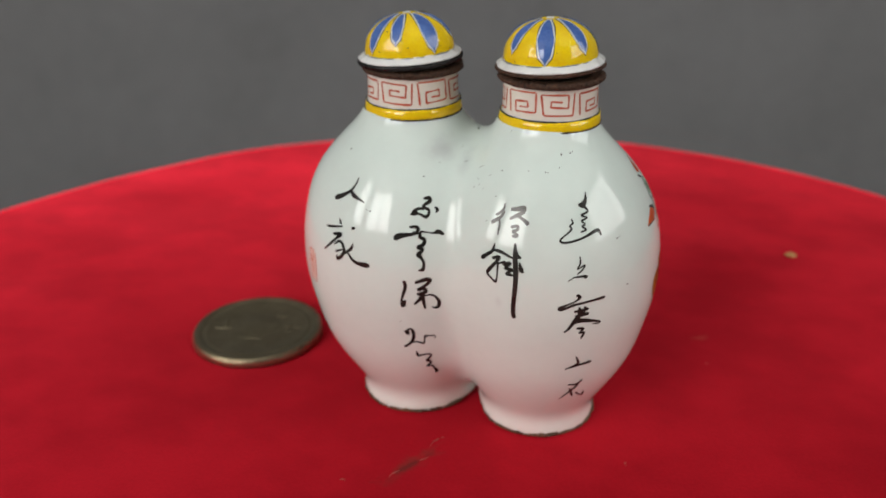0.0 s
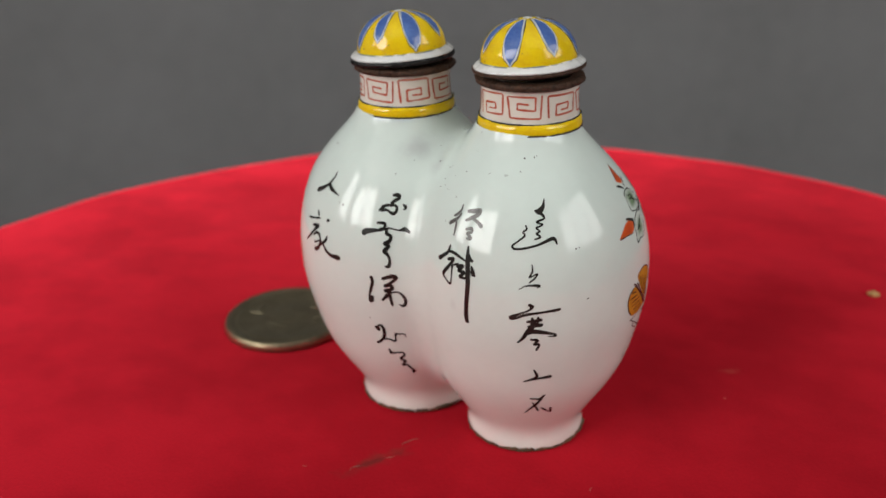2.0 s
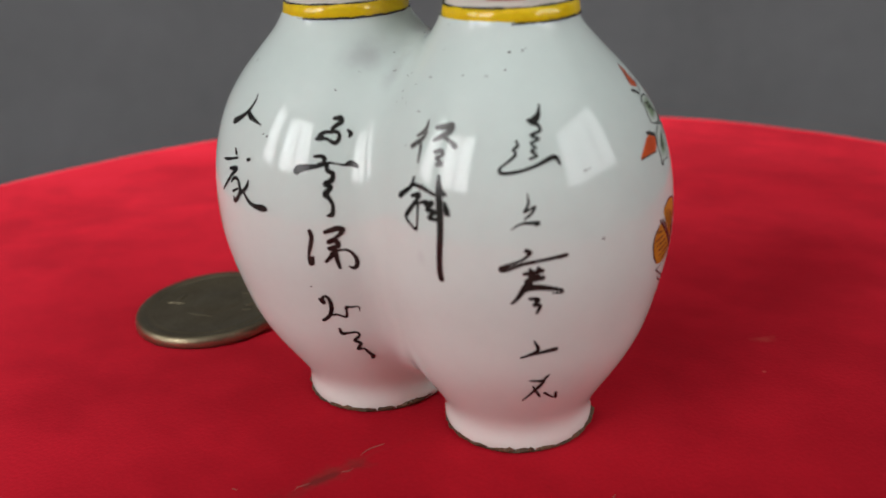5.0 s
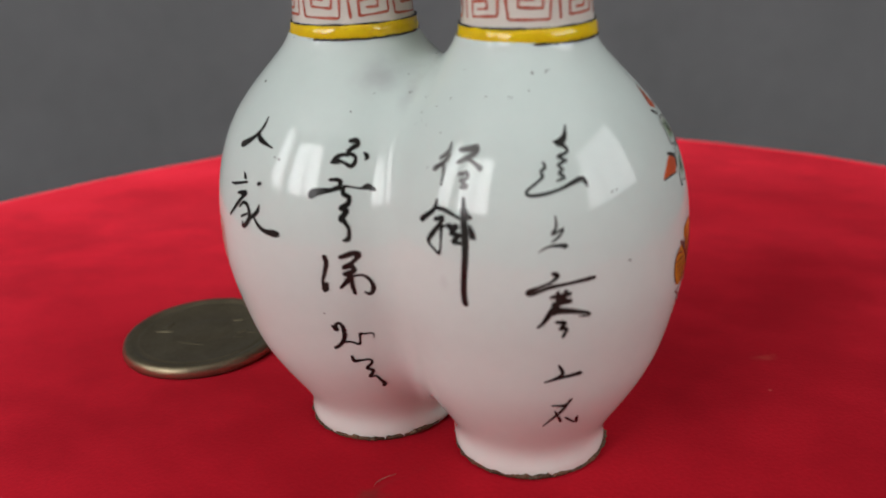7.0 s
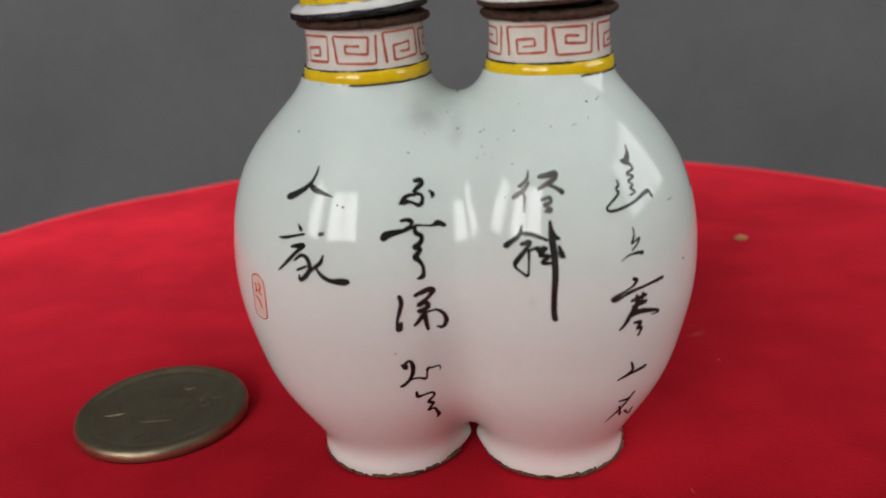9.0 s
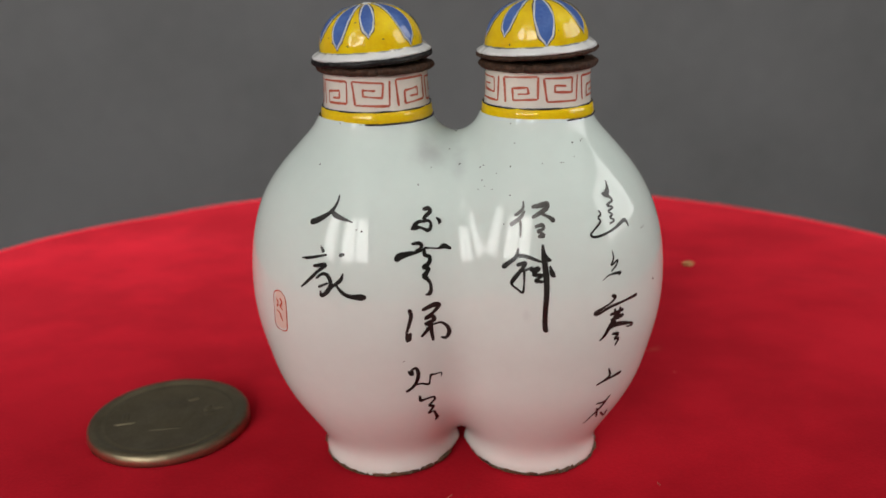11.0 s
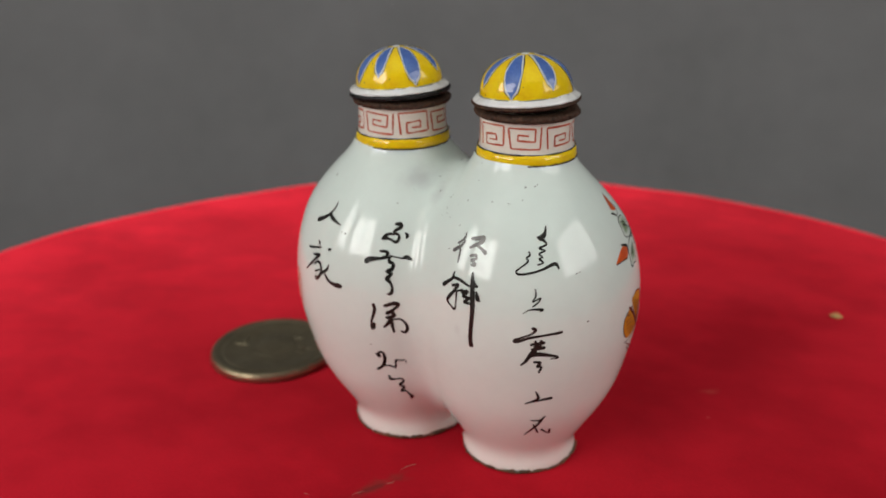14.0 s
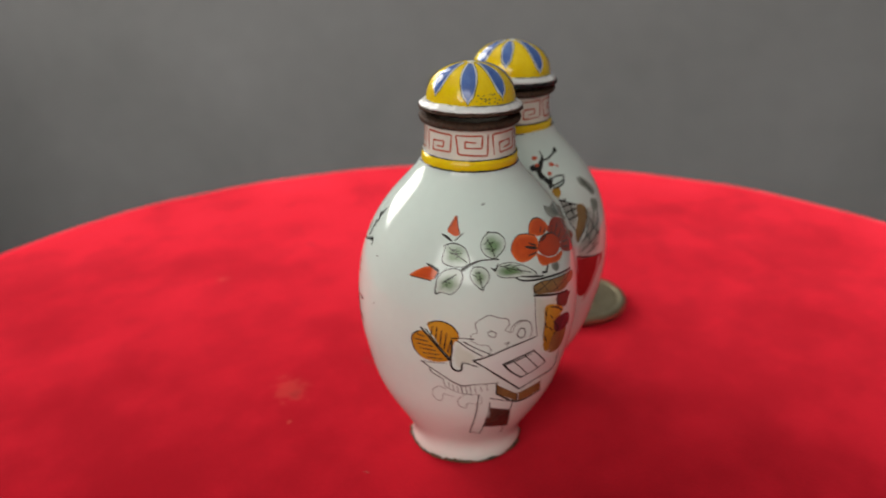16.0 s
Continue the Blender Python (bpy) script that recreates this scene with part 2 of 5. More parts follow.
RED_FIELD = washed(material("red_field_wash", (0.42, 0.022, 0.02), 0.12, second=(0.30, 0.015, 0.014), vary_scale=260), (0.46, 0.05, 0.045), 0.8, 1.2, 0.5)
PINK_WASH = washed(material("pink_wash", (0.60, 0.30, 0.30), 0.12, second=(0.52, 0.20, 0.20), vary_scale=260), (0.62, 0.36, 0.36), 0.6, 1.1, 0.6)
LEAF_GREEN = washed(material("washed_green_leaf", (0.11, 0.22, 0.085), 0.12, second=(0.27, 0.37, 0.24), vary_scale=240), (0.60, 0.69, 0.63), 0.15, 0.9, 1.2)
LEAF_DARK = washed(material("grey_green_leaf", (0.10, 0.125, 0.10), 0.12, second=(0.24, 0.27, 0.23), vary_scale=260), (0.36, 0.40, 0.36), 0.5, 1.2, 0.9)
GREY_WASH = washed(material("grey_wash", (0.40, 0.42, 0.38), 0.12, second=(0.24, 0.25, 0.22), vary_scale=300), (0.58, 0.62, 0.58), 0.5, 1.2, 0.8)
PALE_GREY = washed(material("pale_grey_wash", (0.66, 0.70, 0.69), 0.12, second=(0.70, 0.76, 0.74), vary_scale=160), (0.71, 0.78, 0.75), 0.5, 1.0, 0.6)
AMBER = washed(material("amber_fan", (0.66, 0.36, 0.035), 0.13, second=(0.47, 0.175, 0.012), vary_scale=130), (0.36, 0.13, 0.012), 0.88, 1.3, 0.5)
AMBER_YELLOW = material("mustard_yellow", (0.55, 0.33, 0.03), 0.14, second=(0.30, 0.15, 0.02), vary_scale=220, coat=0.35)
UMBER = material("umber_wash", (0.33, 0.20, 0.07), 0.13, second=(0.15, 0.085, 0.035), vary_scale=300)
DARK_UMBER = material("dark_umber_wash", (0.12, 0.052, 0.036), 0.13, second=(0.06, 0.028, 0.022), vary_scale=260)
PALE_GREEN = washed(material("pale_green_wash", (0.56, 0.65, 0.55), 0.12, second=(0.64, 0.71, 0.64), vary_scale=160), (0.70, 0.78, 0.74), 0.6, 1.1, 0.6)
PLUM = material("plum_wash", (0.07, 0.02, 0.028), 0.14, second=(0.13, 0.04, 0.045), vary_scale=220)
NICKEL = material("worn_nickel", (0.36, 0.31, 0.20), 0.34, 1.0, vary=0.35, vary_scale=260, bump=0.10, bump_scale=700, rough_vary=0.14)
WALL = material("grey_wall_paint", (0.292, 0.292, 0.297), 0.85, vary=0.20, vary_scale=3.2, bump=0.1, bump_scale=60, spec=0.2)
FLOOR = material("grey_floor", (0.30, 0.305, 0.318), 0.8, vary=0.15, vary_scale=2.0, bump=0.1, bump_scale=40, spec=0.2)
CEILING = material("white_ceiling_paint", (0.72, 0.72, 0.71), 0.9, vary=0.05, vary_scale=2.0)
FRAME = material("white_window_paint", (0.75, 0.75, 0.74), 0.4, vary=0.08, vary_scale=12)
LINT = material("pale_lint", (0.42, 0.16, 0.12), 0.9, vary=0.3, vary_scale=900)
CRUMB = material("straw_crumb", (0.62, 0.42, 0.16), 0.7, vary=0.3, vary_scale=900)
GLASS = material("window_glass", (1, 1, 1), 0.0)
GLASS.node_tree.nodes["Principled BSDF"].inputs["Transmission Weight"].default_value = 1.0

# ---- building helpers ----


def mesh_of(name, verts, faces, mat, parent=None, label="", smooth=True, doubles=0.0):
    """One mesh object, under its thing if one is given."""
    me = bpy.data.meshes.new(name)
    me.from_pydata([tuple(map(float, v)) for v in verts], [], faces)
    bm = bmesh.new()
    bm.from_mesh(me)
    if doubles:
        bmesh.ops.remove_doubles(bm, verts=bm.verts, dist=doubles)
    bmesh.ops.recalc_face_normals(bm, faces=bm.faces)
    for f in bm.faces:
        f.smooth = smooth
    bm.to_mesh(me)
    bm.free()
    me.materials.append(mat)
    ob = new(name, me)
    if parent:
        ob.parent = parent
    return tagged(ob, label) if label else ob


def part(name, bm, mat, parent, label="", smooth=False):
    me = bpy.data.meshes.new(name)
    for f in bm.faces:
        f.smooth = smooth
    bm.to_mesh(me)
    bm.free()
    me.materials.append(mat)
    ob = new(name, me)
    ob.parent = parent
    return tagged(ob, label) if label else ob


def box(bm, lo, hi, bevel=0.0):
    got = bmesh.ops.create_cube(bm, size=1.0)["verts"]
    size = [b - a for a, b in zip(lo, hi)]
    bmesh.ops.scale(bm, vec=size, verts=got)
    bmesh.ops.translate(bm, vec=[(a + b) / 2 for a, b in zip(lo, hi)], verts=got)
    if bevel:
        edges = list({e for v in got for e in v.link_edges})
        bmesh.ops.bevel(bm, geom=edges, offset=bevel, segments=2, affect="EDGES", profile=0.5)


def spline(zs, rs):
    """A natural cubic through a profile's radii."""
    zs, rs = np.array(zs, float), np.array(rs, float)
    n, h = len(zs), np.diff(zs)
    a, b = np.eye(n), np.zeros(n)
    for i in range(1, n - 1):
        a[i, i - 1], a[i, i], a[i, i + 1] = h[i - 1], 2 * (h[i - 1] + h[i]), h[i]
        b[i] = 6 * ((rs[i + 1] - rs[i]) / h[i] - (rs[i] - rs[i - 1]) / h[i - 1])
    m = np.linalg.solve(a, b)

    def value(z):
        z = np.clip(z, zs[0], zs[-1])
        i = np.clip(np.searchsorted(zs, z) - 1, 0, n - 2)
        t, g = z - zs[i], h[i]
        return rs[i] + t * ((rs[i + 1] - rs[i]) / g - g * (2 * m[i] + m[i + 1]) / 6) + t * t * m[i] / 2 + t**3 * (m[i + 1] - m[i]) / (6 * g)

    return value


def lathe(name, profile, mat, parent=None, label="", centre=(0, 0, 0), turns=96, wobble=0.0, seed=0, closed=False, scale=None):
    """A turned shape: profile of (radius, height) in modules; wobble roughens it."""
    k = U if scale is None else scale
    verts, faces, n = [], [], len(profile)
    for j in range(turns):
        a = 2 * math.pi * j / turns
        for r, z in profile:
            d = 0.0
            if wobble:
                d = wobble * noise.noise((math.cos(a) * 5 + seed, math.sin(a) * 5, z * 7 + r))  + 0.6 * wobble * noise.noise((math.cos(a) * 19 + seed, math.sin(a) * 19, z * 21)) + 0.4 * wobble * noise.noise((math.cos(a) * 47 + seed, math.sin(a) * 47, z * 21))
            verts.append(((centre[0] + (r + d) * math.sin(a)) * k, (centre[1] - (r + d) * math.cos(a)) * k, (centre[2] + z + d * 0.6) * k))
    last = n if closed else n - 1
    for j in range(turns):
        for i in range(last):
            p, q = j * n + i, j * n + (i + 1) % n
            s, t = ((j + 1) % turns) * n + i, ((j + 1) % turns) * n + (i + 1) % n
            faces.append((p, s, t, q))
    return mesh_of(name, verts, faces, mat, parent, label, doubles=1e-7)


# ---- room ----
X0, X1, Y0, Y1, Z0, Z1 = -1.6, 2.4, -2.3, 2.4, -0.95, 2.3


def wall(name, axis, at, thick, a0, a1, holes, label):
    """A wall from floor to ceiling, thick outwards, with openings that go through it."""
    bm = bmesh.new()
    cuts = sorted({a0, a1, *[h[0] for h in holes], *[h[1] for h in holes]})
    for u0, u1 in zip(cuts, cuts[1:]):
        spans, z = [], Z0
        for h in sorted(holes, key=lambda h: h[2]):
            if h[0] <= u0 and u1 <= h[1]:
                spans.append((z, h[2]))
                z = h[3]
        spans.append((z, Z1))
        for lo, hi in spans:
            p, q = ((u0, min(at, at + thick), lo), (u1, max(at, at + thick), hi)) if axis == "y" else ((min(at, at + thick), u0, lo), (max(at, at + thick), u1, hi))
            box(bm, p, q)
    me = bpy.data.meshes.new(name)
    bm.to_mesh(me)
    bm.free()
    me.materials.append(WALL)
    return tagged(new(name, me), label, "wall", kind="structure")


def slab(name, z0, z1, mat, label, category):
    bm = bmesh.new()
    box(bm, (X0 - 0.12, Y0 - 0.12, z0), (X1 + 0.12, Y1 + 0.12, z1))
    me = bpy.data.meshes.new(name)
    bm.to_mesh(me)
    bm.free()
    me.materials.append(mat)
    return tagged(new(name, me), label, category, kind="structure")


def window(name, axis, at, u0, u1, z0, z1, bars, label, f=0.05, out=None):
    """A window in an opening: frame, glazing bars, panes and a sill."""
    thing = tagged(new(name), label, "window", kind="structure")
    out = out or (-1 if axis == "y" else 1)

    def put(bm, a, b, lo, hi, near, far, bevel=0.004):
        n0, n1 = sorted((at + out * near, at + out * far))
        box(bm, (a, n0, lo) if axis == "y" else (n0, a, lo), (b, n1, hi) if axis == "y" else (n1, b, hi), bevel)

    bm = bmesh.new()
    for a, b, lo, hi in ((u0, u0 + f, z0, z1), (u1 - f, u1, z0, z1), (u0 + f, u1 - f, z0, z0 + f), (u0 + f, u1 - f, z1 - f, z1)):
        put(bm, a, b, lo, hi, 0.005, 0.07)
    part("window_frame", bm, FRAME, thing)
    edges = [u0 + f] + [u0 + (u1 - u0) * k for k in bars] + [u1 - f]
    for u in edges[1:-1]:
        bm = bmesh.new()
        put(bm, u - 0.6 * f, u + 0.6 * f, z0 + f, z1 - f, 0.008, 0.06)
        part("glazing_bar", bm, FRAME, thing)
    for a, b in zip(edges, edges[1:]):
        bm = bmesh.new()
        put(bm, a, b, z0 + f, z1 - f, 0.085, 0.089, 0)
        part("pane", bm, GLASS, thing).visible_shadow = False
    bm = bmesh.new()
    put(bm, u0 - 0.04, u1 + 0.04, z0 - 0.03, z0, -0.06, 0.07)
    part("window_sill", bm, FRAME, thing)


wall("wall_south", "y", Y0, -0.12, X0, X1, [(-1.46, -0.26, 0.42, 2.02)], "plain grey wall with an unseen window")
wall("wall_north", "y", Y1, 0.12, X0, X1, [], "plain matt grey wall")
wall("wall_west", "x", X0, -0.12, Y0, Y1, [(-2.18, -1.42, 0.4, 2.0)], "plain grey wall with an unseen window")
wall("wall_east", "x", X1, 0.12, Y0, Y1, [(-1.12, 0.88, 0.45, 2.15)], "plain grey wall with an unseen window")
window("window_1", "y", Y0, -1.46, -0.26, 0.42, 2.02, (0.55,), "unseen white framed window with overcast daylight")
# Unseen window, added around the east lamp.
window("added_window_2", "x", X1, -1.12, 0.88, 0.45, 2.15, (0.36, 0.68), "unseen white framed window with overcast daylight", 0.05)
# Unseen window, added around the west lamp.
window("added_window_3", "x", X0, -2.18, -1.42, 0.4, 2.0, (), "unseen white framed window with overcast daylight", 0.05, -1)


def cove(name, radius, label):
    """The rounded corner where two walls run into one another."""
    n, verts, faces = 40, [], []
    for k in range(n + 1):
        a = math.pi / 2 * k / n
        for rr in (radius, radius + 0.1):
            for z in (Z0, Z1):
                verts.append((X0 + 0.003 + radius - rr * math.cos(a), Y1 - 0.003 - radius + rr * math.sin(a), z))
    for k in range(n):
        p = 4 * k
        faces += [(p, p + 4, p + 5, p + 1), (p + 2, p + 3, p + 7, p + 6)]
    return tagged(mesh_of(name, verts, faces, WALL), label, "wall", kind="structure")


cove("wall_corner", 1.8, "rounded matt grey wall corner")
slab("floor", Z0 - 0.1, Z0, FLOOR, "plain dull grey floor", "floor")
slab("ceiling", Z1, Z1 + 0.1, CEILING, "plain white painted ceiling", "ceiling")

# ---- stand ----
TOP_X, TOP_Y, TOP_R = -0.638, 0.411, 17.4


def velvet_stand():
    thing = tagged(new("round_stand"), "round display stand covered in worn red velvet", "stand")
    verts, faces = [(TOP_X * U, TOP_Y * U, 0.0)], []
    rings = [0.3 + 17.2 * (k / 84) for k in range(85)]
    shape = [(r, 0.0) for r in rings if r < TOP_R - 0.83] + [(TOP_R - 0.8 + 0.8 * math.sin(radians(a)), -0.8 + 0.8 * math.cos(radians(a))) for a in range(0, 91, 15)]
    shape += [(TOP_R, -1.6 - 1.0 * k) for k in range(4)]
    n = 180
    for r, z in shape:
        for j in range(n):
            a = 2 * math.pi * j / n
            x, y = TOP_X + r * math.cos(a), TOP_Y + r * math.sin(a)
            far = min(1.0, max(0.0, (math.hypot(x, y) - 6.5) / 4)) * min(1.0, max(0.0, math.hypot(x + 5.5, y - 0.8) - 2.0))
            h = far * 0.05 * noise.noise((x * 0.35, y * 0.35, 3.1))
            verts.append((x * U, y * U, (z + h) * U))
    for j in range(n):
        faces.append((0, 1 + j, 1 + (j + 1) % n))
    for i in range(len(shape) - 1):
        for j in range(n):
            p, q = 1 + i * n + j, 1 + i * n + (j + 1) % n
            faces.append((p, p + n, q + n, q))
    mesh_of("velvet_top", verts, faces, VELVET, thing, "red velvet cover with bald scuffs and small stains")
    low = (Z0 / U)
    lathe("velvet_skirt", [(TOP_R - 0.05, -4.6), (TOP_R + 0.05, -12), (TOP_R + 0.1, low * 0.5), (TOP_R + 0.2, low + 0.2), (TOP_R, low)], VELVET, thing, "", (TOP_X, TOP_Y, 0), 120)
    return thing


velvet_stand()

# ---- bottle ----
AXIS = {1: (1.22, -0.02), -1: (-1.28, 0.02)}  # where the two bodies' axes stand
GIRTH = {1: 1.0, -1: 1.022}                  # one body is a little fuller
SEAM = -0.03
PROFILE = spline(
    [0, 0.1, 0.25, 0.45, 0.75, 1.1, 1.6, 2.2, 2.8, 3.4, 4.0, 4.5, 4.9, 5.25, 5.6, 5.8, 5.94],
    [1.07, 1.095, 1.09, 1.125, 1.285, 1.5, 1.75, 1.928, 2.05, 2.078, 2.012, 1.86, 1.655, 1.4, 1.09, 0.93, 0.86])


def web(z):
    """How widely the two bodies melt into one another at a height."""
    return 0.45 + 0.20 * np.clip((z - 4.6) / 0.9, 0, 1) + 0.104 * np.clip((1.2 - z) / 0.9, 0, 1)


def bulge(lobe, x, y, z):
    """The hand-raised bodies are not quite round: one swells behind its flank, the other at its outer shoulder."""
    turn = np.degrees(np.arctan2(x - AXIS[lobe][0], AXIS[lobe][1] - y))
    if lobe > 0:
        return 1 + 0.036 * np.exp(-(((turn - 117) / 21) ** 2)) * np.clip((z - 0.5) / 0.7, 0, 1) * np.clip((5.5 - z) / 0.8, 0, 1)
    return 1 + 0.022 * np.exp(-(((turn + 78) / 28) ** 2)) * np.exp(-(((z - 4.9) / 0.6) ** 2))


def outside(x, y, z):
    """Below zero inside the glaze, above zero outside it."""
    r, k = PROFILE(z), web(z)
    d1, d2 = (np.hypot(x - AXIS[n][0], y - AXIS[n][1]) - r * GIRTH[n] * bulge(n, x, y, z) for n in (1, -1))
    h = np.maximum(k - np.abs(d1 - d2), 0) / k
    return np.minimum(d1, d2) - h * h * k / 4


def halved(test, lo, hi):
    """Where test turns from below zero to above, between lo and hi."""
    for _ in range(44):
        mid = (lo + hi) / 2
        inside = test(mid) < 0
        lo, hi = np.where(inside, mid, lo), np.where(inside, hi, mid)
    return (lo + hi) / 2


def reach(lobe, turn, z):
    """Distance from a body's axis to the glaze, at an angle from the front (radians, towards +x) and a height."""
    turn, z = np.broadcast_arrays(np.asarray(turn, float), np.asarray(z, float))
    dx, dy = np.sin(turn), -np.cos(turn)
    limit = np.where(lobe * dx < -1e-9, abs(AXIS[lobe][0] - SEAM) / np.maximum(-lobe * dx, 1e-9), 9.0)
    return halved(lambda d: outside(AXIS[lobe][0] + d * dx, AXIS[lobe][1] + d * dy, z), np.full(z.shape, 0.2), np.minimum(limit, 3.2))


def on_glaze(lobe, degrees, z, lift):
    """A place on the glaze in metres, lifted by some modules."""
    t = np.radians(np.asarray(degrees, float))
    z = np.asarray(z, float)
    e = 0.01
    p = [np.stack([AXIS[lobe][0] + r * np.sin(a), AXIS[lobe][1] - r * np.cos(a), h], -1) for a, h, r in ((a, h, reach(lobe, a, h)) for a, h in ((t, z), (t + e, z), (t, z + e)))]
    nrm = np.cross(p[1] - p[0], p[2] - p[0])
    nrm /= np.linalg.norm(nrm, axis=-1, keepdims=True)
    return (p[0] + nrm * lift) * U


def bottle_body(parent):
    """Two rounded bodies grown together: rows by height, columns round each axis up to the seam."""
    top = 5.94
    fine = np.linspace(0, top, 3000)
    joined = outside(SEAM, 0.0, fine) < 0
    zs = set(np.linspace(0, top, 150))
    for s in fine[1:][joined[1:] != joined[:-1]]:
        zs |= {s + d * sg for d in (0.0, 0.002, 0.006, 0.012, 0.02, 0.03) for sg in (-1, 1) if 0 < s + d * sg < top}
    zs = np.array(sorted(zs))
    cols, verts, faces = 150, [], []
    for lobe in (1, -1):
        base = len(verts)
        for z in zs:
            ax, ay = AXIS[lobe]
            mid = 0.0
            one = outside(SEAM, mid, z) < 0
            front, back = [mid + s * float(halved(lambda d: outside(SEAM, mid + s * d, z), np.array(0.0), np.array(3.0))) if one else mid for s in (-1, 1)]
            across = abs(ax - SEAM)
            lo, hi = [math.pi - math.atan2(y, across) if one else math.pi for y in ((ay - front, back - ay) if lobe > 0 else (back - ay, ay - front))]
            a = np.linspace(-lo, hi, cols) + (math.pi / 2 if lobe > 0 else -math.pi / 2)
            r = reach(lobe, a, np.full(cols, z))
            for k in range(cols):
                place = (ax + r[k] * math.sin(a[k]), ay - r[k] * math.cos(a[k]), z)
                if one and k in (0, cols - 1):
                    place = (SEAM, front if (k == 0) == (lobe > 0) else back, z)
                verts.append([c * U for c in place])
        for i in range(len(zs) - 1):
            for k in range(cols - 1):
                p = base + i * cols + k
                faces.append((p, p + 1, p + cols + 1, p + cols))
        faces.append(tuple(base + k for k in range(cols)))
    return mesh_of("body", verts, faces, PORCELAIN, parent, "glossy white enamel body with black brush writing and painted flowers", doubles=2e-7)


def smooth_line(points, steps=5):
    """A curve through brush points, with their widths."""
    p = np.array(points, float)
    if len(p) < 3:
        t = np.linspace(0, 1, 5)[:, None]
        return p[0] * (1 - t) + p[-1] * t
    q = np.vstack([2 * p[0] - p[1], p, 2 * p[-1] - p[-2]])
    out = []
    for i in range(1, len(q) - 2):
        for s in range(steps):
            t = s / steps
            out.append(0.5 * (2 * q[i] + (q[i + 1] - q[i - 1]) * t + (2 * q[i - 1] - 5 * q[i] + 4 * q[i + 1] - q[i + 2]) * t * t + (3 * q[i] - q[i - 1] - 3 * q[i + 1] + q[i + 2]) * t**3))
    out.append(p[-1])
    return np.array(out)


def ribbon(flat, widths):
    """Left, middle and right of a brush stroke in a plane, with rounded ends."""
    d = np.gradient(flat, axis=0)
    d /= np.maximum(np.linalg.norm(d, axis=1, keepdims=True), 1e-9)
    side = np.stack([-d[:, 1], d[:, 0]], 1)
    w = np.maximum(widths, 0.006)[:, None] / 2
    ends = [(flat[0] - d[0] * w[0] * k, side[0], w[0] * f) for k, f in ((0.9, 0.25), (0.6, 0.75))]
    tips = [(flat[-1] + d[-1] * w[-1] * k, side[-1], w[-1] * f) for k, f in ((0.6, 0.75), (0.9, 0.25))]
    rows = ends + [(flat[i], side[i], w[i]) for i in range(len(flat))] + tips
    return [[c - s * h, c, c + s * h] for c, s, h in rows]


LIFT = [0]
# how heavily each kind of line is drawn
BOLD = {"brush_character": 1.34, "leaf_outline": 0.85, "basket_line": 1.5, "plum_branch": 1.35, "plum_blossom": 1.3, "box_line": 1.2, "cloud_line": 1.1, "table_line": 1.1, "fan_spine": 1.4, "scroll_line": 1.35, "petal_line": 1.3, "basin_rim": 1.3}


def inked(name, lobe, mat, *strokes):
    """Brush strokes on the glaze: each a run of (angle from the front, height, width)."""
    verts, faces = [], []
    for stroke in strokes:
        LIFT[0] = (LIFT[0] + 1) % 7
        line = smooth_line(stroke)
        deg_len = math.pi / 180 * 1.95
        flat = np.stack([line[:, 0] * deg_len, line[:, 1]], 1)
        rows = ribbon(flat, line[:, 2] * BOLD.get(name, 1.1))
        pts = np.array([p for row in rows for p in row])
        place = on_glaze(lobe, pts[:, 0] / deg_len, pts[:, 1], 0.0045 + 0.0004 * LIFT[0])
        base = len(verts)
        verts += list(place)
        for i in range(len(rows) - 1):
            for k in range(2):
                p = base + 3 * i + k
                faces.append((p, p + 1, p + 4, p + 3))
    return mesh_of(name, verts, faces, mat, BODY)


def filled(name, lobe, mat, outline):
    """A painted shape on the glaze: its outline as (angle, height)."""
    LIFT[0] = (LIFT[0] + 1) % 7
    p = np.array(outline + outline[:1], float)
    q = np.vstack([p[-2], p, p[1]])
    ring = []
    for i in range(1, len(q) - 2):
        for s in range(4):
            t = s / 4
            ring.append(0.5 * (2 * q[i] + (q[i + 1] - q[i - 1]) * t + (2 * q[i - 1] - 5 * q[i] + 4 * q[i + 1] - q[i + 2]) * t * t + (3 * q[i] - q[i - 1] - 3 * q[i + 1] + q[i + 2]) * t**3))
    ring = np.array(ring)
    c = ring.mean(0)
    n, steps = len(ring), 8
    pts = [c] + [c + (v - c) * s / steps for s in range(1, steps + 1) for v in ring]
    pts = np.array(pts)
    place = on_glaze(lobe, pts[:, 0], pts[:, 1], 0.002 + 0.0003 * LIFT[0])
    faces = [(0, 1 + j, 1 + (j + 1) % n) for j in range(n)]
    for s in range(steps - 1):
        for j in range(n):
            a, b = 1 + s * n + j, 1 + s * n + (j + 1) % n
            faces.append((a, a + n, b + n, b))
    ob = mesh_of(name, list(place), faces, mat, BODY)
    edge = ob.data.attributes.new("edge", "FLOAT", "POINT")
    edge.data.foreach_set("value", [0.0] + [s / steps for s in range(1, steps + 1) for _ in ring])
    return ob


BOTTLE = tagged(new("double_snuff_bottle"), "white enamelled double snuff bottle with black brush calligraphy", "bottle")
BODY = bottle_body(BOTTLE)
NECK_R = spline([5.94, 6.07, 6.3, 6.68], [0.855, 0.83, 0.812, 0.806])
NECK_X = {1: 1.247, -1: -1.252}


def on_neck(lobe, s, z, lift):
    r = float(NECK_R(np.array(z))) + lift
    a = s / 0.82
    return ((NECK_X[lobe] + r * math.sin(a)) * U, -r * math.cos(a) * U, z * U)


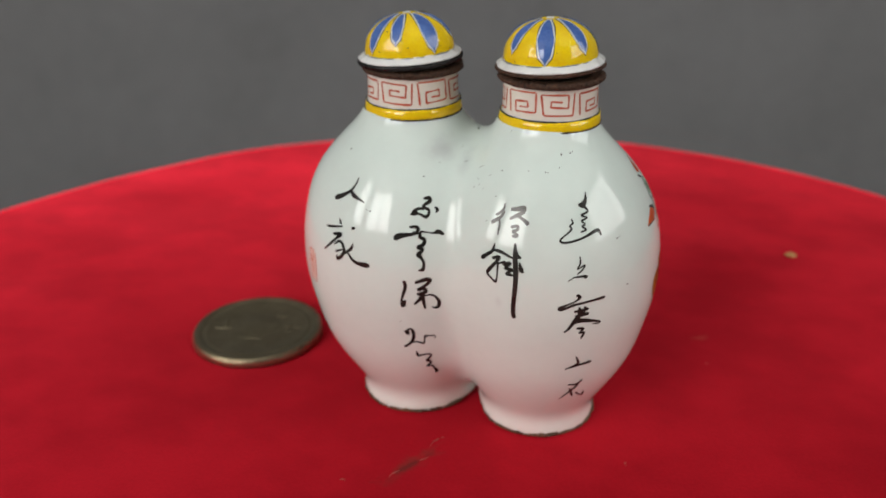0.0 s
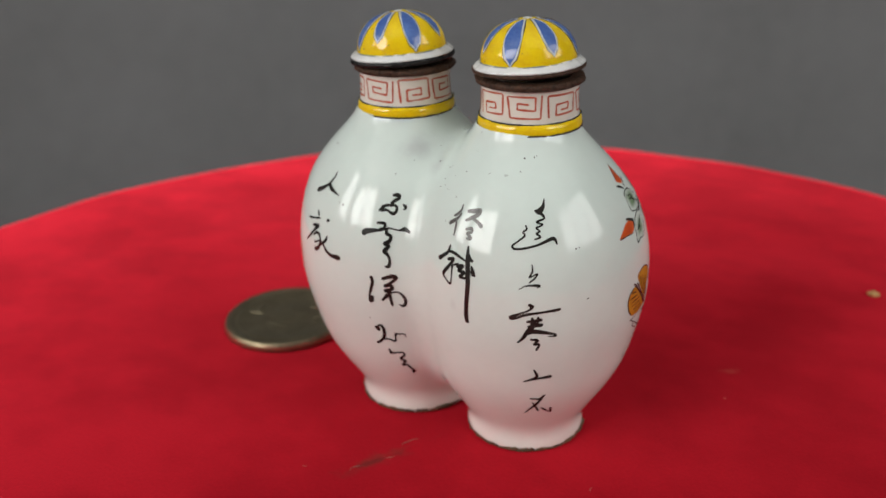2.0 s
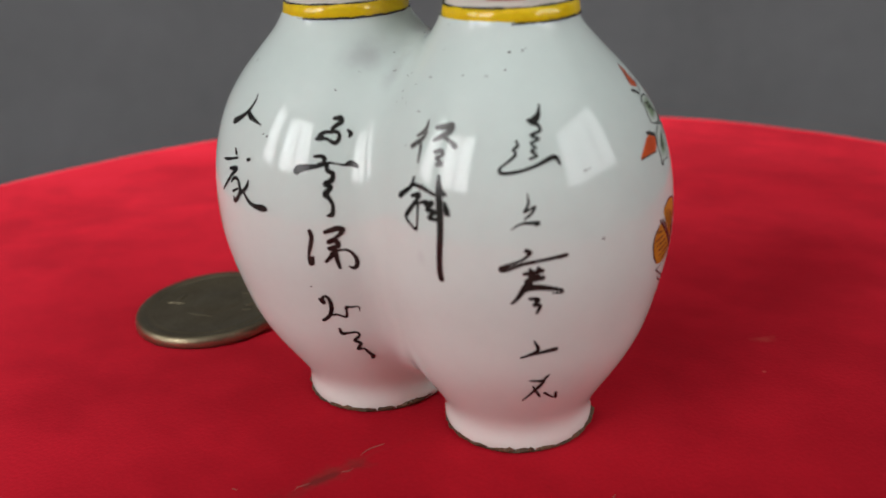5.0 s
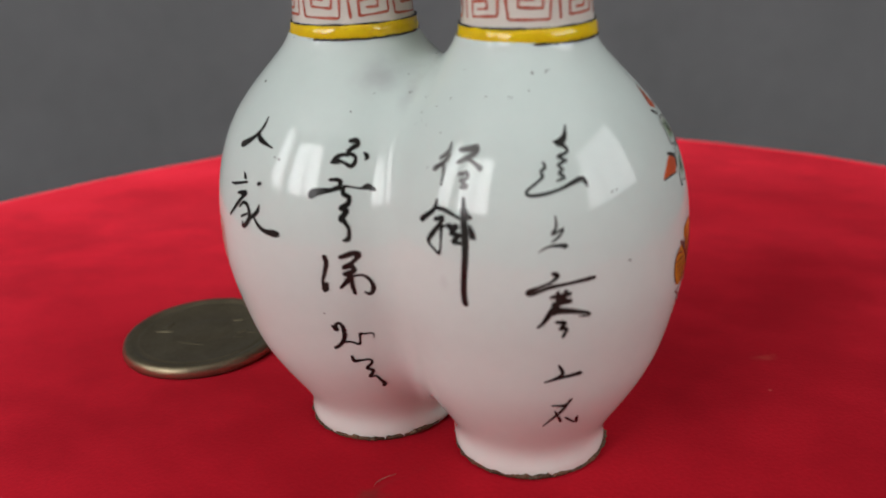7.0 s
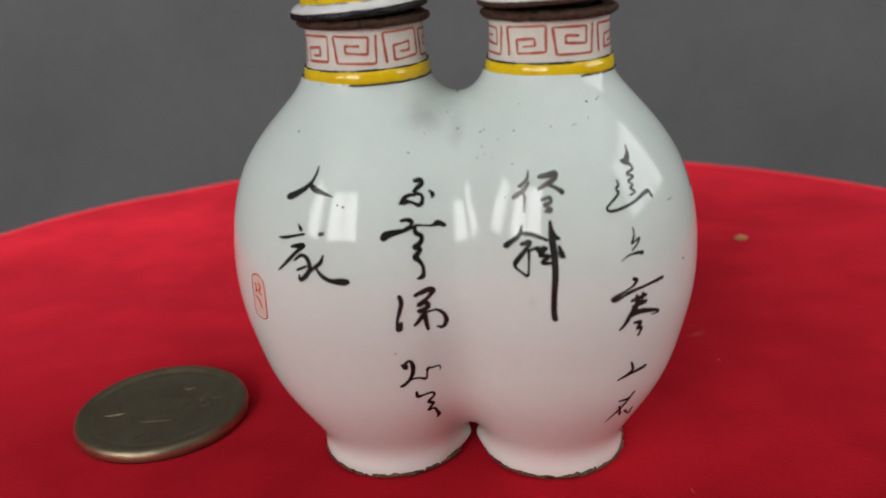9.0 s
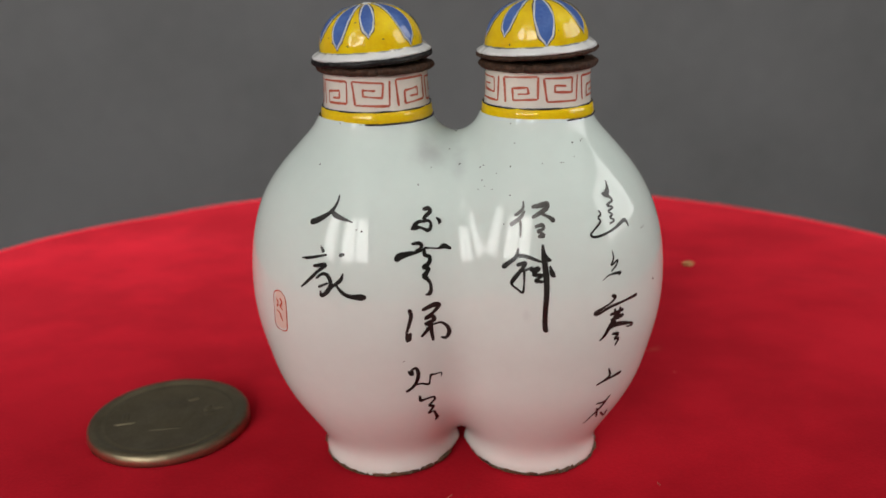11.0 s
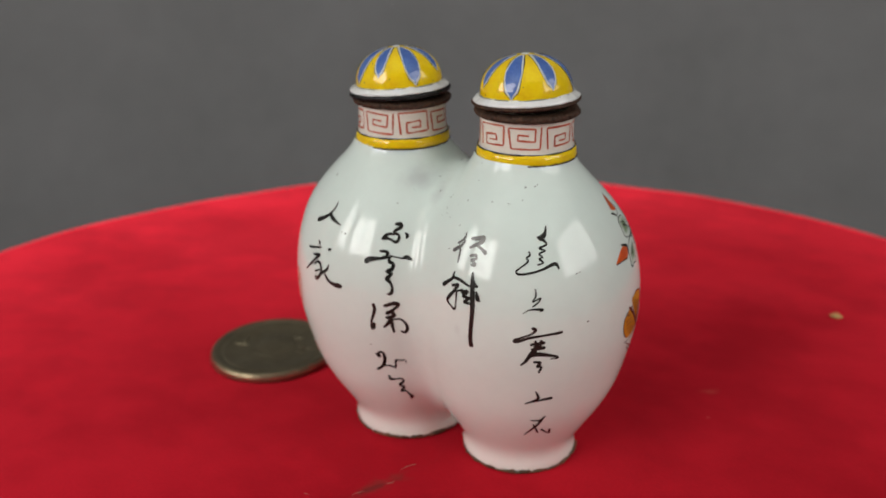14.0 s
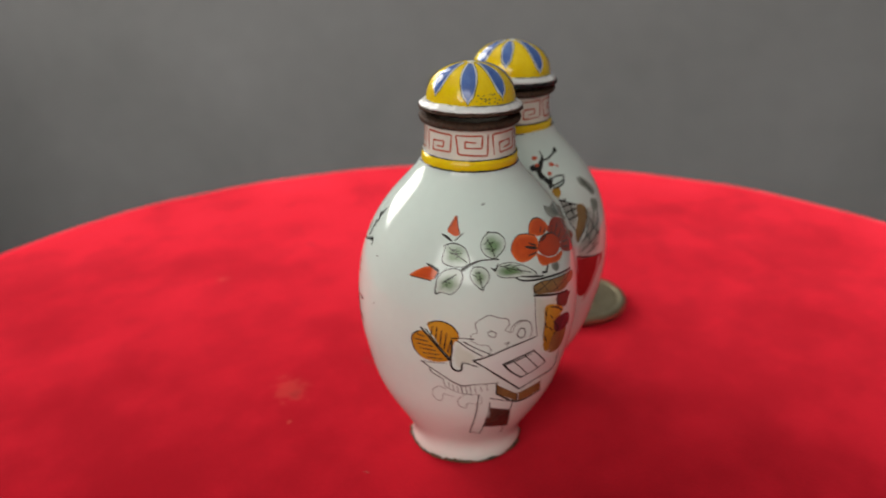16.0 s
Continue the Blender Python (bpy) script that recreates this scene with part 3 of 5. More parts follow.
def fret(lobe, parent, first, rng):
    """Square spirals drawn round the neck in thin red lines, every other one reversed."""
    inward = [(1.0, 0.0), (0.95, 1.0), (0.08, 0.95), (0.0, 0.04), (0.80, 0.08), (0.80, 0.66), (0.28, 0.61), (0.29, 0.35), (0.60, 0.38)]
    hooked = [(0.08, 1.0), (0.03, 0.02), (0.97, 0.0), (0.97, 0.88), (0.30, 0.92), (0.29, 0.45), (0.72, 0.40), (0.72, 0.66), (0.46, 0.69)]
    for k in range(8):
        s0, wide = first + k * 0.644, 0.575 + rng.uniform(-0.02, 0.02)
        low, high = 6.165 + rng.uniform(-0.012, 0.012), 6.535 + rng.uniform(-0.012, 0.012)
        turns = [(u + rng.uniform(-0.02, 0.02), v + rng.uniform(-0.025, 0.025)) for u, v in (hooked if k % 2 else inward)]
        run = []
        for (u0, v0), (u1, v1) in zip(turns, turns[1:]):
            for t in (0.04, 0.2, 0.4, 0.6, 0.8, 0.96):
                run.append((s0 + wide * (u0 + (u1 - u0) * t), high + (low - high) * (v0 + (v1 - v0) * t)))
        width = [0.031 + 0.018 * noise.noise((i * 0.35, k * 3.1, lobe)) for i in range(len(run))]
        rows = ribbon(np.array(run), np.array(width))
        verts = [on_neck(lobe, p[0], p[1], 0.006) for row in rows for p in row]
        faces = [(3 * i + c, 3 * i + c + 1, 3 * i + c + 4, 3 * i + c + 3) for i in range(len(rows) - 1) for c in range(2)]
        mesh_of("fret", verts, faces, FRET_RED, parent)


def neck(lobe, first):
    rng = random.Random(11 + lobe)
    g = GIRTH[lobe]
    c = (NECK_X[lobe], 0, 0)
    tube = lathe("neck", [(float(NECK_R(np.array(z))), z) for z in np.linspace(5.94, 6.66, 12)], NECK_ENAMEL, BOTTLE, "pinkish white neck with red fret pattern", c)
    fret(lobe, tube, first, rng)
    lathe("neck_band", [(0.84, 5.885), (0.872, 5.90), (0.878, 5.94), (0.868, 6.00), (0.852, 6.07), (0.822, 6.08)], YELLOW, BOTTLE, "yellow enamel band round the neck", c, 96, 0.006, lobe)
    for z, r in ((5.897, 0.880), (6.078, 0.850)):
        lathe("band_line", [(r - 0.01, z - 0.014), (r + 0.003, z - 0.010), (r + 0.002, z + 0.010), (r - 0.012, z + 0.014)], LINE, BOTTLE, "", c, 140, 0.019, 3 + lobe)
    lathe("mouth_rim", [(0.795, 6.61), (0.875, 6.613), (0.898, 6.635), (0.903, 6.67), (0.89, 6.705), (0.85, 6.72), (0.70, 6.725)], COPPER, BOTTLE, "tarnished copper rim at the mouth", c, 240, 0.027, 5 * lobe)
    lathe("foot_rim", [(1.0 * g, 0.0), (1.075 * g, 0.0), (1.095 * g, 0.015), (1.105 * g, 0.04), (1.098 * g, 0.065), (1.04 * g, 0.078)], FOOT_EDGE, BOTTLE, "chipped bare dark foot edge", (*AXIS[lobe], 0), 420, 0.062, 9 * lobe)


neck(1, 0.02)
neck(-1, -0.29)


# ---- stoppers ----
def stopper(lobe, tilt, base_angle, lengths, collar, label):
    """A domed stopper: collar, white rim, yellow dome and blue petals with pale outlines."""
    thing = tagged(new("stopper"), label, "stopper", group="stoppers of the bottle")
    c0, c1 = collar
    lathe("collar", [(0.55, c0), (0.890, c0), (0.922, c0 + 0.015), (0.928, (c0 + c1) / 2), (0.924, c1), (0.86, c1 + 0.012)], BLACK_COLLAR if lobe < 0 else COPPER, thing, "black collar" if lobe < 0 else "dark copper collar", (0, 0, 0), 240, 0.02, lobe)
    lathe("cork", [(0.62, -0.02), (0.60, 0.0), (0.60, c0 + 0.004), (0.5, c0 + 0.006)], BLACK_COLLAR, thing, "dark cork core", (0, 0, 0), 48)
    lathe("white_rim", [(0.84, c1 + 0.004), (0.905, c1 + 0.006), (0.912, c1 + 0.03), (0.885, c1 + 0.055), (0.845, c1 + 0.085), (0.785, c1 + 0.115), (0.72, c1 + 0.12)], WHITE, thing, "white enamel rim", (0, 0, 0), 200, 0.017, 2 + lobe)
    base, high, wide = c1 + 0.10, 0.645, 0.79

    def dome(s):
        """Radius and height on the dome; s is 0 at the crown and 1 at the rim."""
        a = s * math.pi / 2
        return wide * math.sin(a) ** 0.84, base + high * math.cos(a) ** 0.95

    lathe("dome", [dome(s) for s in np.linspace(0.0, 1.0, 34)], YELLOW, thing, "yellow enamel dome", (0, 0, 0), 120, 0.005, 4 + lobe)

    def place(a, s, lift):
        r, z = dome(min(max(s, 0.0), 1.0))
        k = 1 + lift / 0.8
        return (r * k * math.sin(a) * U, -r * k * math.cos(a) * U, (base + (z - base) * k) * U)

    def shape(a0, s0, s1, fat, grow, lift, mat, name, parent, rim=0.0):
        verts, faces, n = [], [], 22
        for i in range(n + 1):
            t = i / n
            w = fat * (math.sin(math.pi * min(1, t * 0.94 + 0.03)) ** 0.85) * (0.80 + 0.38 * t) + grow
            w *= min(1.0, (1.0 - t) * 7 + 0.02) * (1 + 0.12 * noise.noise((t * 4, a0 * 3, grow * 40)))
            s = s0 - grow * 0.6 + (s1 - s0 + grow * 1.6) * t
            r = max(dome(min(s, 1.0))[0], 0.03)
            for k in range(7):
                verts.append(place(a0 + (k / 3 - 1) * w / r, s, lift))
        for i in range(n):
            for k in range(6):
                p = 7 * i + k
                faces.append((p, p + 1, p + 8, p + 7))
        return mesh_of(name, verts, faces, mat, parent)

    for k, (da, s1, fat) in enumerate(lengths):
        a = radians(base_angle + da)
        line = shape(a, 0.11, s1, fat, 0.036, 0.004, LINE, "petal_shadow_line", thing)
        pale = shape(a, 0.11, s1, fat, 0.025, 0.007, OUTLINE, "petal_outline", thing)
        shape(a, 0.12, s1, fat, 0.0, 0.012, BLUE, "petal", thing)
    lathe("crown_tip", [(0.085, base + high - 0.012), (0.06, base + high + 0.008), (0.025, base + high + 0.014), (0.0, base + high + 0.015)], OUTLINE, thing, "pale worn crown", (0, 0, 0), 40, 0.012, lobe)
    rng = random.Random(20 + lobe)
    for k in range(46 if lobe > 0 else 16):
        a, s, w = rng.uniform(-math.pi, math.pi), rng.uniform(0.5, 0.97), rng.uniform(0.007, 0.016)
        if k > 15:
            a, s = radians(rng.gauss(136, 13)), rng.uniform(0.80, 0.96)
        r = dome(s)[0]
        dots = [place(a + w / r * math.cos(b) * rng.uniform(0.7, 1.6), s + w * 0.9 * math.sin(b), 0.006) for b in np.linspace(0, 2 * math.pi, 8)[:-1]]
        mesh_of("speck", dots, [tuple(range(7))], FOOT_EDGE, thing)
    lathe("dome_line", [(0.80, base - 0.006), (0.811, base + 0.001), (0.807, base + 0.011), (0.79, base + 0.015)], HAIRLINE, thing, "thin grey outline", (0, 0, 0), 120, 0.014, 7)
    thing.matrix_world = Matrix.Translation(((1.233 if lobe > 0 else -1.286) * U, 0, 6.75 * U)) @ Euler((radians(tilt[0]), radians(tilt[1]), 0)).to_matrix().to_4x4()
    return thing


stopper(1, (0.5, -2.6), 0, [(6, 0.98, 0.125), (58, 0.86, 0.10), (105, 0.95, 0.115), (152, 0.88, 0.105), (200, 0.9, 0.10), (240, 0.85, 0.10), (282, 0.86, 0.09), (319, 0.83, 0.085)], (0.055, 0.115), "domed yellow stopper with blue petals and dark copper collar")
stopper(-1, (0.5, -3.4), 0, [(-33, 0.93, 0.105), (4, 0.78, 0.085), (53, 0.95, 0.125), (98, 0.80, 0.09), (152, 0.92, 0.11), (200, 0.85, 0.10), (245, 0.9, 0.10), (292, 0.85, 0.095)], (0.0, 0.085), "domed yellow stopper with blue petals and black collar")

# ---- painting on the glaze ----
inked("brush_character", -1, INK,
    [(-15.3, 5.02, .018), (-15.6, 4.94, .030), (-17.6, 4.83, .039), (-20.9, 4.75, .051), (-25, 4.68, .067), (-27, 4.66, .061)],
    [(-18.2, 4.83, .036), (-15.6, 4.77, .054), (-11.7, 4.73, .036), (-7.4, 4.69, .012)])
inked("brush_character", -1, INK,
    [(-20.8, 4.35, .015), (-19.6, 4.29, .042)],
    [(-29.3, 4.16, .015), (-26.4, 4.17, .033), (-21.7, 4.21, .027), (-18.2, 4.24, .024)],
    [(-11.8, 4.25, .041), (-10.6, 4.26, .030)],
    [(-23.3, 4.07, .030), (-20.5, 4.09, .048), (-18.1, 4.1, .042), (-21.5, 4, .036), (-24.6, 3.89, .036), (-29, 3.74, .022)],
    [(-22, 3.9, .024), (-19.5, 3.97, .036), (-17.1, 3.95, .045), (-15.8, 3.83, .045), (-17.3, 3.72, .051), (-19.8, 3.65, .042), (-20.2, 3.71, .021)],
    [(-17.2, 3.84, .024), (-20.8, 3.78, .030)],
    [(-10.7, 3.99, .018), (-11.7, 3.9, .042), (-14.4, 3.82, .036), (-16.1, 3.76, .024)],
    [(-13.5, 3.82, .024), (-11, 3.72, .042), (-8.1, 3.67, .048), (-3.9, 3.66, .074), (-2.5, 3.66, .059)])
inked("brush_character", -1, INK,
    [(26.3, 4.8, .035), (28.9, 4.8, .047), (29.3, 4.76, .047), (26.5, 4.71, .041), (25.2, 4.67, .035), (27.9, 4.63, .035), (27.8, 4.56, .041), (26.1, 4.52, .041), (23.1, 4.57, .029), (20.4, 4.58, .053), (18.9, 4.57, .029)],
    [(19.4, 4.58, .029), (20.6, 4.62, .041), (23.1, 4.65, .035), (25.5, 4.64, .024)],
    [(31.6, 4.66, .024), (32.6, 4.62, .047), (31.7, 4.58, .015)])
inked("brush_character", -1, INK,
    [(18.3, 4.37, .028), (20.9, 4.37, .039), (22.2, 4.34, .045), (21.4, 4.29, .034), (19.6, 4.28, .022)],
    [(11.4, 4.19, .073), (12.6, 4.22, .076), (15.8, 4.24, .056), (19.1, 4.25, .039), (22.1, 4.27, .028)],
    [(22.6, 4.25, .028), (23.5, 4.29, .028), (26, 4.28, .017), (29.3, 4.26, .023), (31.9, 4.28, .057), (33.9, 4.25, .040)],
    [(23, 4.27, .039), (23.1, 4.2, .045), (25, 4.16, .045), (24.4, 4.08, .051), (22, 4.03, .051), (24.1, 4, .040), (22, 3.91, .062), (23, 3.86, .045), (24.2, 3.78, .034), (24.2, 3.69, .040), (23.5, 3.64, .051), (22, 3.63, .020)])
inked("brush_character", -1, INK,
    [(15, 3.42, .043), (15.5, 3.33, .043), (14.6, 3.2, .039), (13.6, 3.07, .029), (14.2, 2.95, .059), (15, 3.05, .034)],
    [(20.6, 3.41, .043), (23.1, 3.44, .053), (25.5, 3.46, .058), (27.1, 3.44, .048), (24.9, 3.35, .039), (23.5, 3.32, .034), (21.4, 3.27, .048), (24.1, 3.29, .048), (24.7, 3.22, .053), (21.2, 3.18, .039), (23.6, 3.16, .049), (22.4, 3.09, .049), (19.8, 2.99, .032)],
    [(23.6, 3.16, .039), (23.8, 3.04, .044), (24.5, 2.9, .032)],
    [(21.8, 3.11, .024), (24.6, 3.15, .024), (28, 3.16, .029), (30.4, 3.08, .039), (31, 2.98, .044), (29.8, 2.9, .039), (28, 2.92, .022)])
inked("brush_character", -1, INK,
    [(14.4, 2.39, .035), (15.8, 2.33, .050), (15.7, 2.41, .035), (17.3, 2.44, .035), (18.4, 2.36, .045), (18.4, 2.23, .046), (17.1, 2.12, .041), (15.2, 2.05, .041), (13.8, 2.02, .041)],
    [(17.1, 2.12, .031), (20.5, 2.13, .026), (23.7, 2.09, .031), (24.2, 2.18, .020), (24.5, 2.26, .036), (26.3, 2.26, .025), (28.6, 2.27, .020), (29.6, 2.25, .015), (29.5, 2.19, .008)])
inked("brush_character", -1, INK,
    [(19.8, 1.88, .026), (20.6, 1.79, .047), (23.1, 1.8, .031), (26.8, 1.81, .031), (27.8, 1.75, .032), (25.5, 1.65, .042), (27.9, 1.59, .043), (26, 1.47, .037), (28.8, 1.48, .032), (30.7, 1.39, .038), (32.5, 1.3, .054), (32.1, 1.26, .049)])
inked("brush_character", 1, INK_GLARE,
    [(-10.3, 4.91, .018), (-10.3, 4.83, .036), (-12.4, 4.76, .036), (-13.7, 4.74, .024)],
    [(-9.5, 4.79, .024), (-11.2, 4.71, .041), (-15, 4.62, .047)],
    [(-11.6, 4.69, .024), (-10.8, 4.61, .030), (-10.7, 4.46, .018)],
    [(-5.6, 4.85, .036), (-1.6, 4.87, .053), (1.4, 4.89, .047), (0.8, 4.83, .053), (-3.6, 4.75, .041), (-5.5, 4.72, .030)],
    [(-2.6, 4.78, .035), (1.2, 4.73, .035), (3.8, 4.68, .053)],
    [(-4, 4.6, .035), (-1.2, 4.62, .041), (-0.8, 4.57, .035), (-3.1, 4.54, .035), (-1.5, 4.51, .035), (-0.8, 4.48, .047), (-2.6, 4.47, .035)])
inked("brush_character", 1, INK,
    [(-16.8, 4.05, .059), (-14.7, 4.11, .047), (-12.1, 4.19, .041), (-11.4, 4.3, .021)],
    [(-12.1, 4.21, .035), (-7.8, 4.2, .041), (-2.7, 4.14, .029), (-1.3, 4.13, .021)],
    [(-11.2, 4.08, .041), (-8.2, 4.11, .041), (-9.8, 4.01, .041), (-12.8, 3.87, .048), (-13.4, 3.8, .030), (-11, 3.73, .024), (-9, 3.69, .030), (-8.5, 3.81, .018), (-8.6, 4.01, .030)],
    [(-8.1, 4.01, .024), (-5.4, 4.05, .030)],
    [(-5.6, 4.01, .041), (-2.7, 4.04, .047), (-4.8, 3.95, .041), (-1.5, 3.94, .041), (-4, 3.86, .036), (-1.3, 3.85, .036)],
    [(-0.9, 4.29, .024), (0.3, 4.18, .053), (1.9, 4.15, .035)],
    [(1.9, 4.06, .024), (2.9, 3.95, .059), (3.9, 3.92, .018)],
    [(-1.1, 4.35, .029), (-0.6, 4.18, .059), (0.2, 3.95, .065), (0.5, 3.71, .059), (-0, 3.4, .054), (-0.1, 3.2, .054), (0.3, 3.11, .055)])
inked("brush_character", 1, INK,
    [(37.3, 5.09, .015), (36.2, 4.99, .049), (33.9, 4.93, .067), (31.7, 4.94, .024)],
    [(33.9, 4.93, .043), (36.5, 4.84, .025), (32.3, 4.79, .024), (35.5, 4.75, .018), (32.1, 4.71, .021), (33.9, 4.66, .018), (32.1, 4.63, .024), (34.1, 4.58, .021), (31.3, 4.55, .018)],
    [(26.9, 4.74, .021), (27.3, 4.69, .024), (25.5, 4.65, .018), (26.4, 4.6, .024), (22.3, 4.5, .018), (20.6, 4.45, .024), (21.8, 4.41, .027), (26.4, 4.42, .027), (32.8, 4.47, .027), (39.9, 4.55, .043), (41.7, 4.48, .022), (41.6, 4.46, .009)])
inked("brush_character", 1, INK,
    [(29.9, 4.18, .012), (30, 4.07, .021), (28.6, 3.98, .018), (32.2, 4.04, .018), (31.1, 3.97, .021), (28.7, 3.9, .018)],
    [(24.3, 3.79, .009), (27.5, 3.85, .018), (32.9, 3.85, .037), (32.1, 3.82, .015)])
inked("brush_character", 1, INK,
    [(28.9, 3.53, .043), (30.1, 3.5, .037), (28.1, 3.43, .025), (24.7, 3.38, .025), (20.9, 3.31, .055), (22.4, 3.29, .031), (27.1, 3.36, .037), (34.3, 3.4, .031), (41.3, 3.43, .038), (42.2, 3.43, .025), (39.5, 3.4, .013)],
    [(32.7, 3.31, .031), (32.4, 3.17, .025)],
    [(28.2, 3.24, .037), (33.9, 3.27, .044)],
    [(28.8, 3.15, .044), (34, 3.18, .050)],
    [(27.5, 3.02, .044), (31.5, 3.06, .063), (39.6, 3, .032), (40.5, 2.96, .026), (37.3, 2.96, .013)],
    [(31.3, 3.21, .044), (28.4, 3.07, .056), (25.8, 2.92, .038), (23.8, 2.85, .022)],
    [(30.1, 3.3, .031), (30, 3.05, .050)],
    [(29.8, 2.91, .031), (32.5, 2.89, .044), (31.2, 2.81, .032), (33.3, 2.81, .032), (32.2, 2.7, .029)])
inked("brush_character", 1, INK,
    [(31.5, 2.27, .021), (33, 2.13, .039), (29.9, 2.06, .026), (26.6, 2.01, .022)],
    [(26.5, 2.01, .017), (32.7, 2.07, .035), (39.7, 2.11, .052)])
inked("brush_character", 1, INK,
    [(30.2, 1.59, .022), (35.5, 1.58, .040), (38.2, 1.68, .018)],
    [(37.3, 1.66, .027), (34.8, 1.48, .045), (30, 1.28, .027), (27.2, 1.17, .014)],
    [(31.8, 1.47, .022), (35.4, 1.24, .036)],
    [(37.4, 1.31, .032), (42.9, 1.17, .023), (43, 1.29, .036), (44.1, 1.15, .023)])
inked("seal", -1, SEAL_RED,
    [(-45.1, 3.53, .015), (-42.6, 3.57, .018), (-40.1, 3.55, .015), (-38.2, 3.46, .015), (-38, 3.24, .018), (-38.7, 3, .018), (-40.3, 2.93, .015), (-42.8, 2.92, .015), (-46.3, 2.97, .015), (-46, 3.21, .012), (-45.9, 3.44, .015), (-45.1, 3.53, .015)],
    [(-43.9, 3.43, .021), (-43, 3.38, .018), (-43.8, 3.3, .015)],
    [(-41.7, 3.45, .018), (-40.4, 3.4, .024), (-41.6, 3.33, .021), (-40.3, 3.28, .018)],
    [(-44, 3.24, .018), (-42.3, 3.21, .024), (-41.6, 3.14, .027), (-41, 3.09, .015)],
    [(-43.9, 3.33, .012), (-40.6, 3.34, .012)])
filled("seal_ground", -1, SEAL_WASH, [(-44.5, 3.52), (-42.4, 3.56), (-40.4, 3.54), (-38.5, 3.45), (-38.5, 3.23), (-39.3, 3), (-42.4, 2.95), (-45.7, 3), (-45.4, 3.22)])
filled("leaf", 1, LEAF_GREEN, [(94.8, 4.83), (98.4, 4.88), (103.5, 4.88), (107.5, 4.81), (109.4, 4.67), (109.1, 4.6), (105.8, 4.55), (99.4, 4.55), (95.2, 4.6), (95.1, 4.72)])
filled("leaf", 1, LEAF_GREEN, [(120.3, 5.05), (126.9, 5.02), (130.2, 4.92), (129, 4.8), (125.1, 4.71), (122.1, 4.67), (118.3, 4.72), (115.8, 4.82), (116.7, 4.95)])
filled("leaf", 1, LEAF_GREEN, [(111.4, 4.56), (115.9, 4.55), (118.9, 4.47), (118.9, 4.35), (116.5, 4.25), (115.9, 4.19), (112.8, 4.26), (110.1, 4.38), (110, 4.49)])
filled("leaf", 1, LEAF_GREEN, [(92.8, 4.21), (93.4, 4.34), (96.3, 4.46), (101.5, 4.52), (105.5, 4.48), (106, 4.36), (104.1, 4.2), (100.5, 4.1), (96.3, 4.12), (93.4, 4.09)])
filled("leaf", 1, LEAF_GREEN, [(121.8, 4.51), (126.9, 4.58), (134.3, 4.55), (144, 4.37), (144.8, 4.28), (135.6, 4.32), (126.1, 4.36), (122.8, 4.43)])
filled("flower_bud", 1, BLOOM, [(100.6, 5.28), (102.3, 5.14), (103.7, 5.03), (101.1, 4.99), (97.9, 5.02), (95.6, 5.06), (97.4, 5.18)])
filled("flower_bud", 1, BLOOM, [(77.7, 4.29), (82, 4.41), (86.7, 4.49), (91.5, 4.49), (93.6, 4.43), (92.4, 4.34), (89.8, 4.29), (84.1, 4.29)])
filled("fan", 1, AMBER, [(89.6, 3.51), (92.7, 3.59), (97.2, 3.61), (101.8, 3.54), (104.8, 3.4), (104.1, 3.26), (101.7, 3.11), (100.6, 2.93), (94.7, 3.2)])
filled("fan", 1, AMBER, [(85.3, 3.36), (82.3, 3.28), (81.2, 3.16), (82.4, 2.99), (85.6, 2.85), (90.6, 2.8), (96.1, 2.81), (99.9, 2.89), (94.8, 3.14), (88.8, 3.37)])
filled("scroll", 1, PALE_GREEN, [(103.4, 3.27), (106.9, 3.19), (114, 3), (112.2, 2.9), (110.8, 2.81), (107.1, 2.84), (106.5, 2.73), (103.9, 2.77), (101.8, 3.04)])
inked("leaf_outline", 1, LINE,
    [(94.8, 4.83, .017), (98.4, 4.88, .021), (103.5, 4.88, .018), (107.5, 4.81, .018), (109.4, 4.67, .018), (109.1, 4.6, .018), (105.8, 4.55, .014), (99.4, 4.55, .017), (95.2, 4.6, .017), (95.1, 4.72, .014), (96.3, 4.82, .014)],
    [(98.1, 4.82, .014), (102.5, 4.73, .017), (108.3, 4.62, .018)],
    [(102, 4.82, .010), (102.6, 4.73, .010), (99, 4.74, .010)])
inked("leaf_outline", 1, LINE,
    [(120.3, 5.05, .018), (126.9, 5.02, .022), (130.2, 4.92, .018), (129, 4.8, .018), (125.1, 4.71, .018), (122.4, 4.67, .018), (118.3, 4.72, .014), (115.8, 4.82, .014), (116.7, 4.95, .014), (121.3, 5.06, .018)],
    [(119.6, 4.97, .014), (121.6, 4.85, .021), (122.7, 4.69, .021)])
inked("leaf_outline", 1, LINE,
    [(111.4, 4.56, .018), (115.9, 4.55, .018), (118.9, 4.47, .018), (118.9, 4.35, .014), (116.5, 4.25, .018), (115.9, 4.19, .021), (112.8, 4.26, .014), (110.1, 4.38, .014), (110, 4.49, .014), (111.6, 4.56, .018)],
    [(114.1, 4.49, .014), (115, 4.33, .021), (115.7, 4.21, .014)])
inked("leaf_outline", 1, LINE,
    [(92.9, 4.18, .028), (93.4, 4.34, .014), (96.3, 4.46, .017), (101.5, 4.52, .017), (105.5, 4.48, .018), (106, 4.36, .018), (104.1, 4.2, .014), (100.5, 4.1, .018), (96.3, 4.12, .014), (93.4, 4.08, .028), (92.7, 4.15, .028)],
    [(102.9, 4.43, .017), (98.8, 4.34, .021), (96, 4.27, .014)])
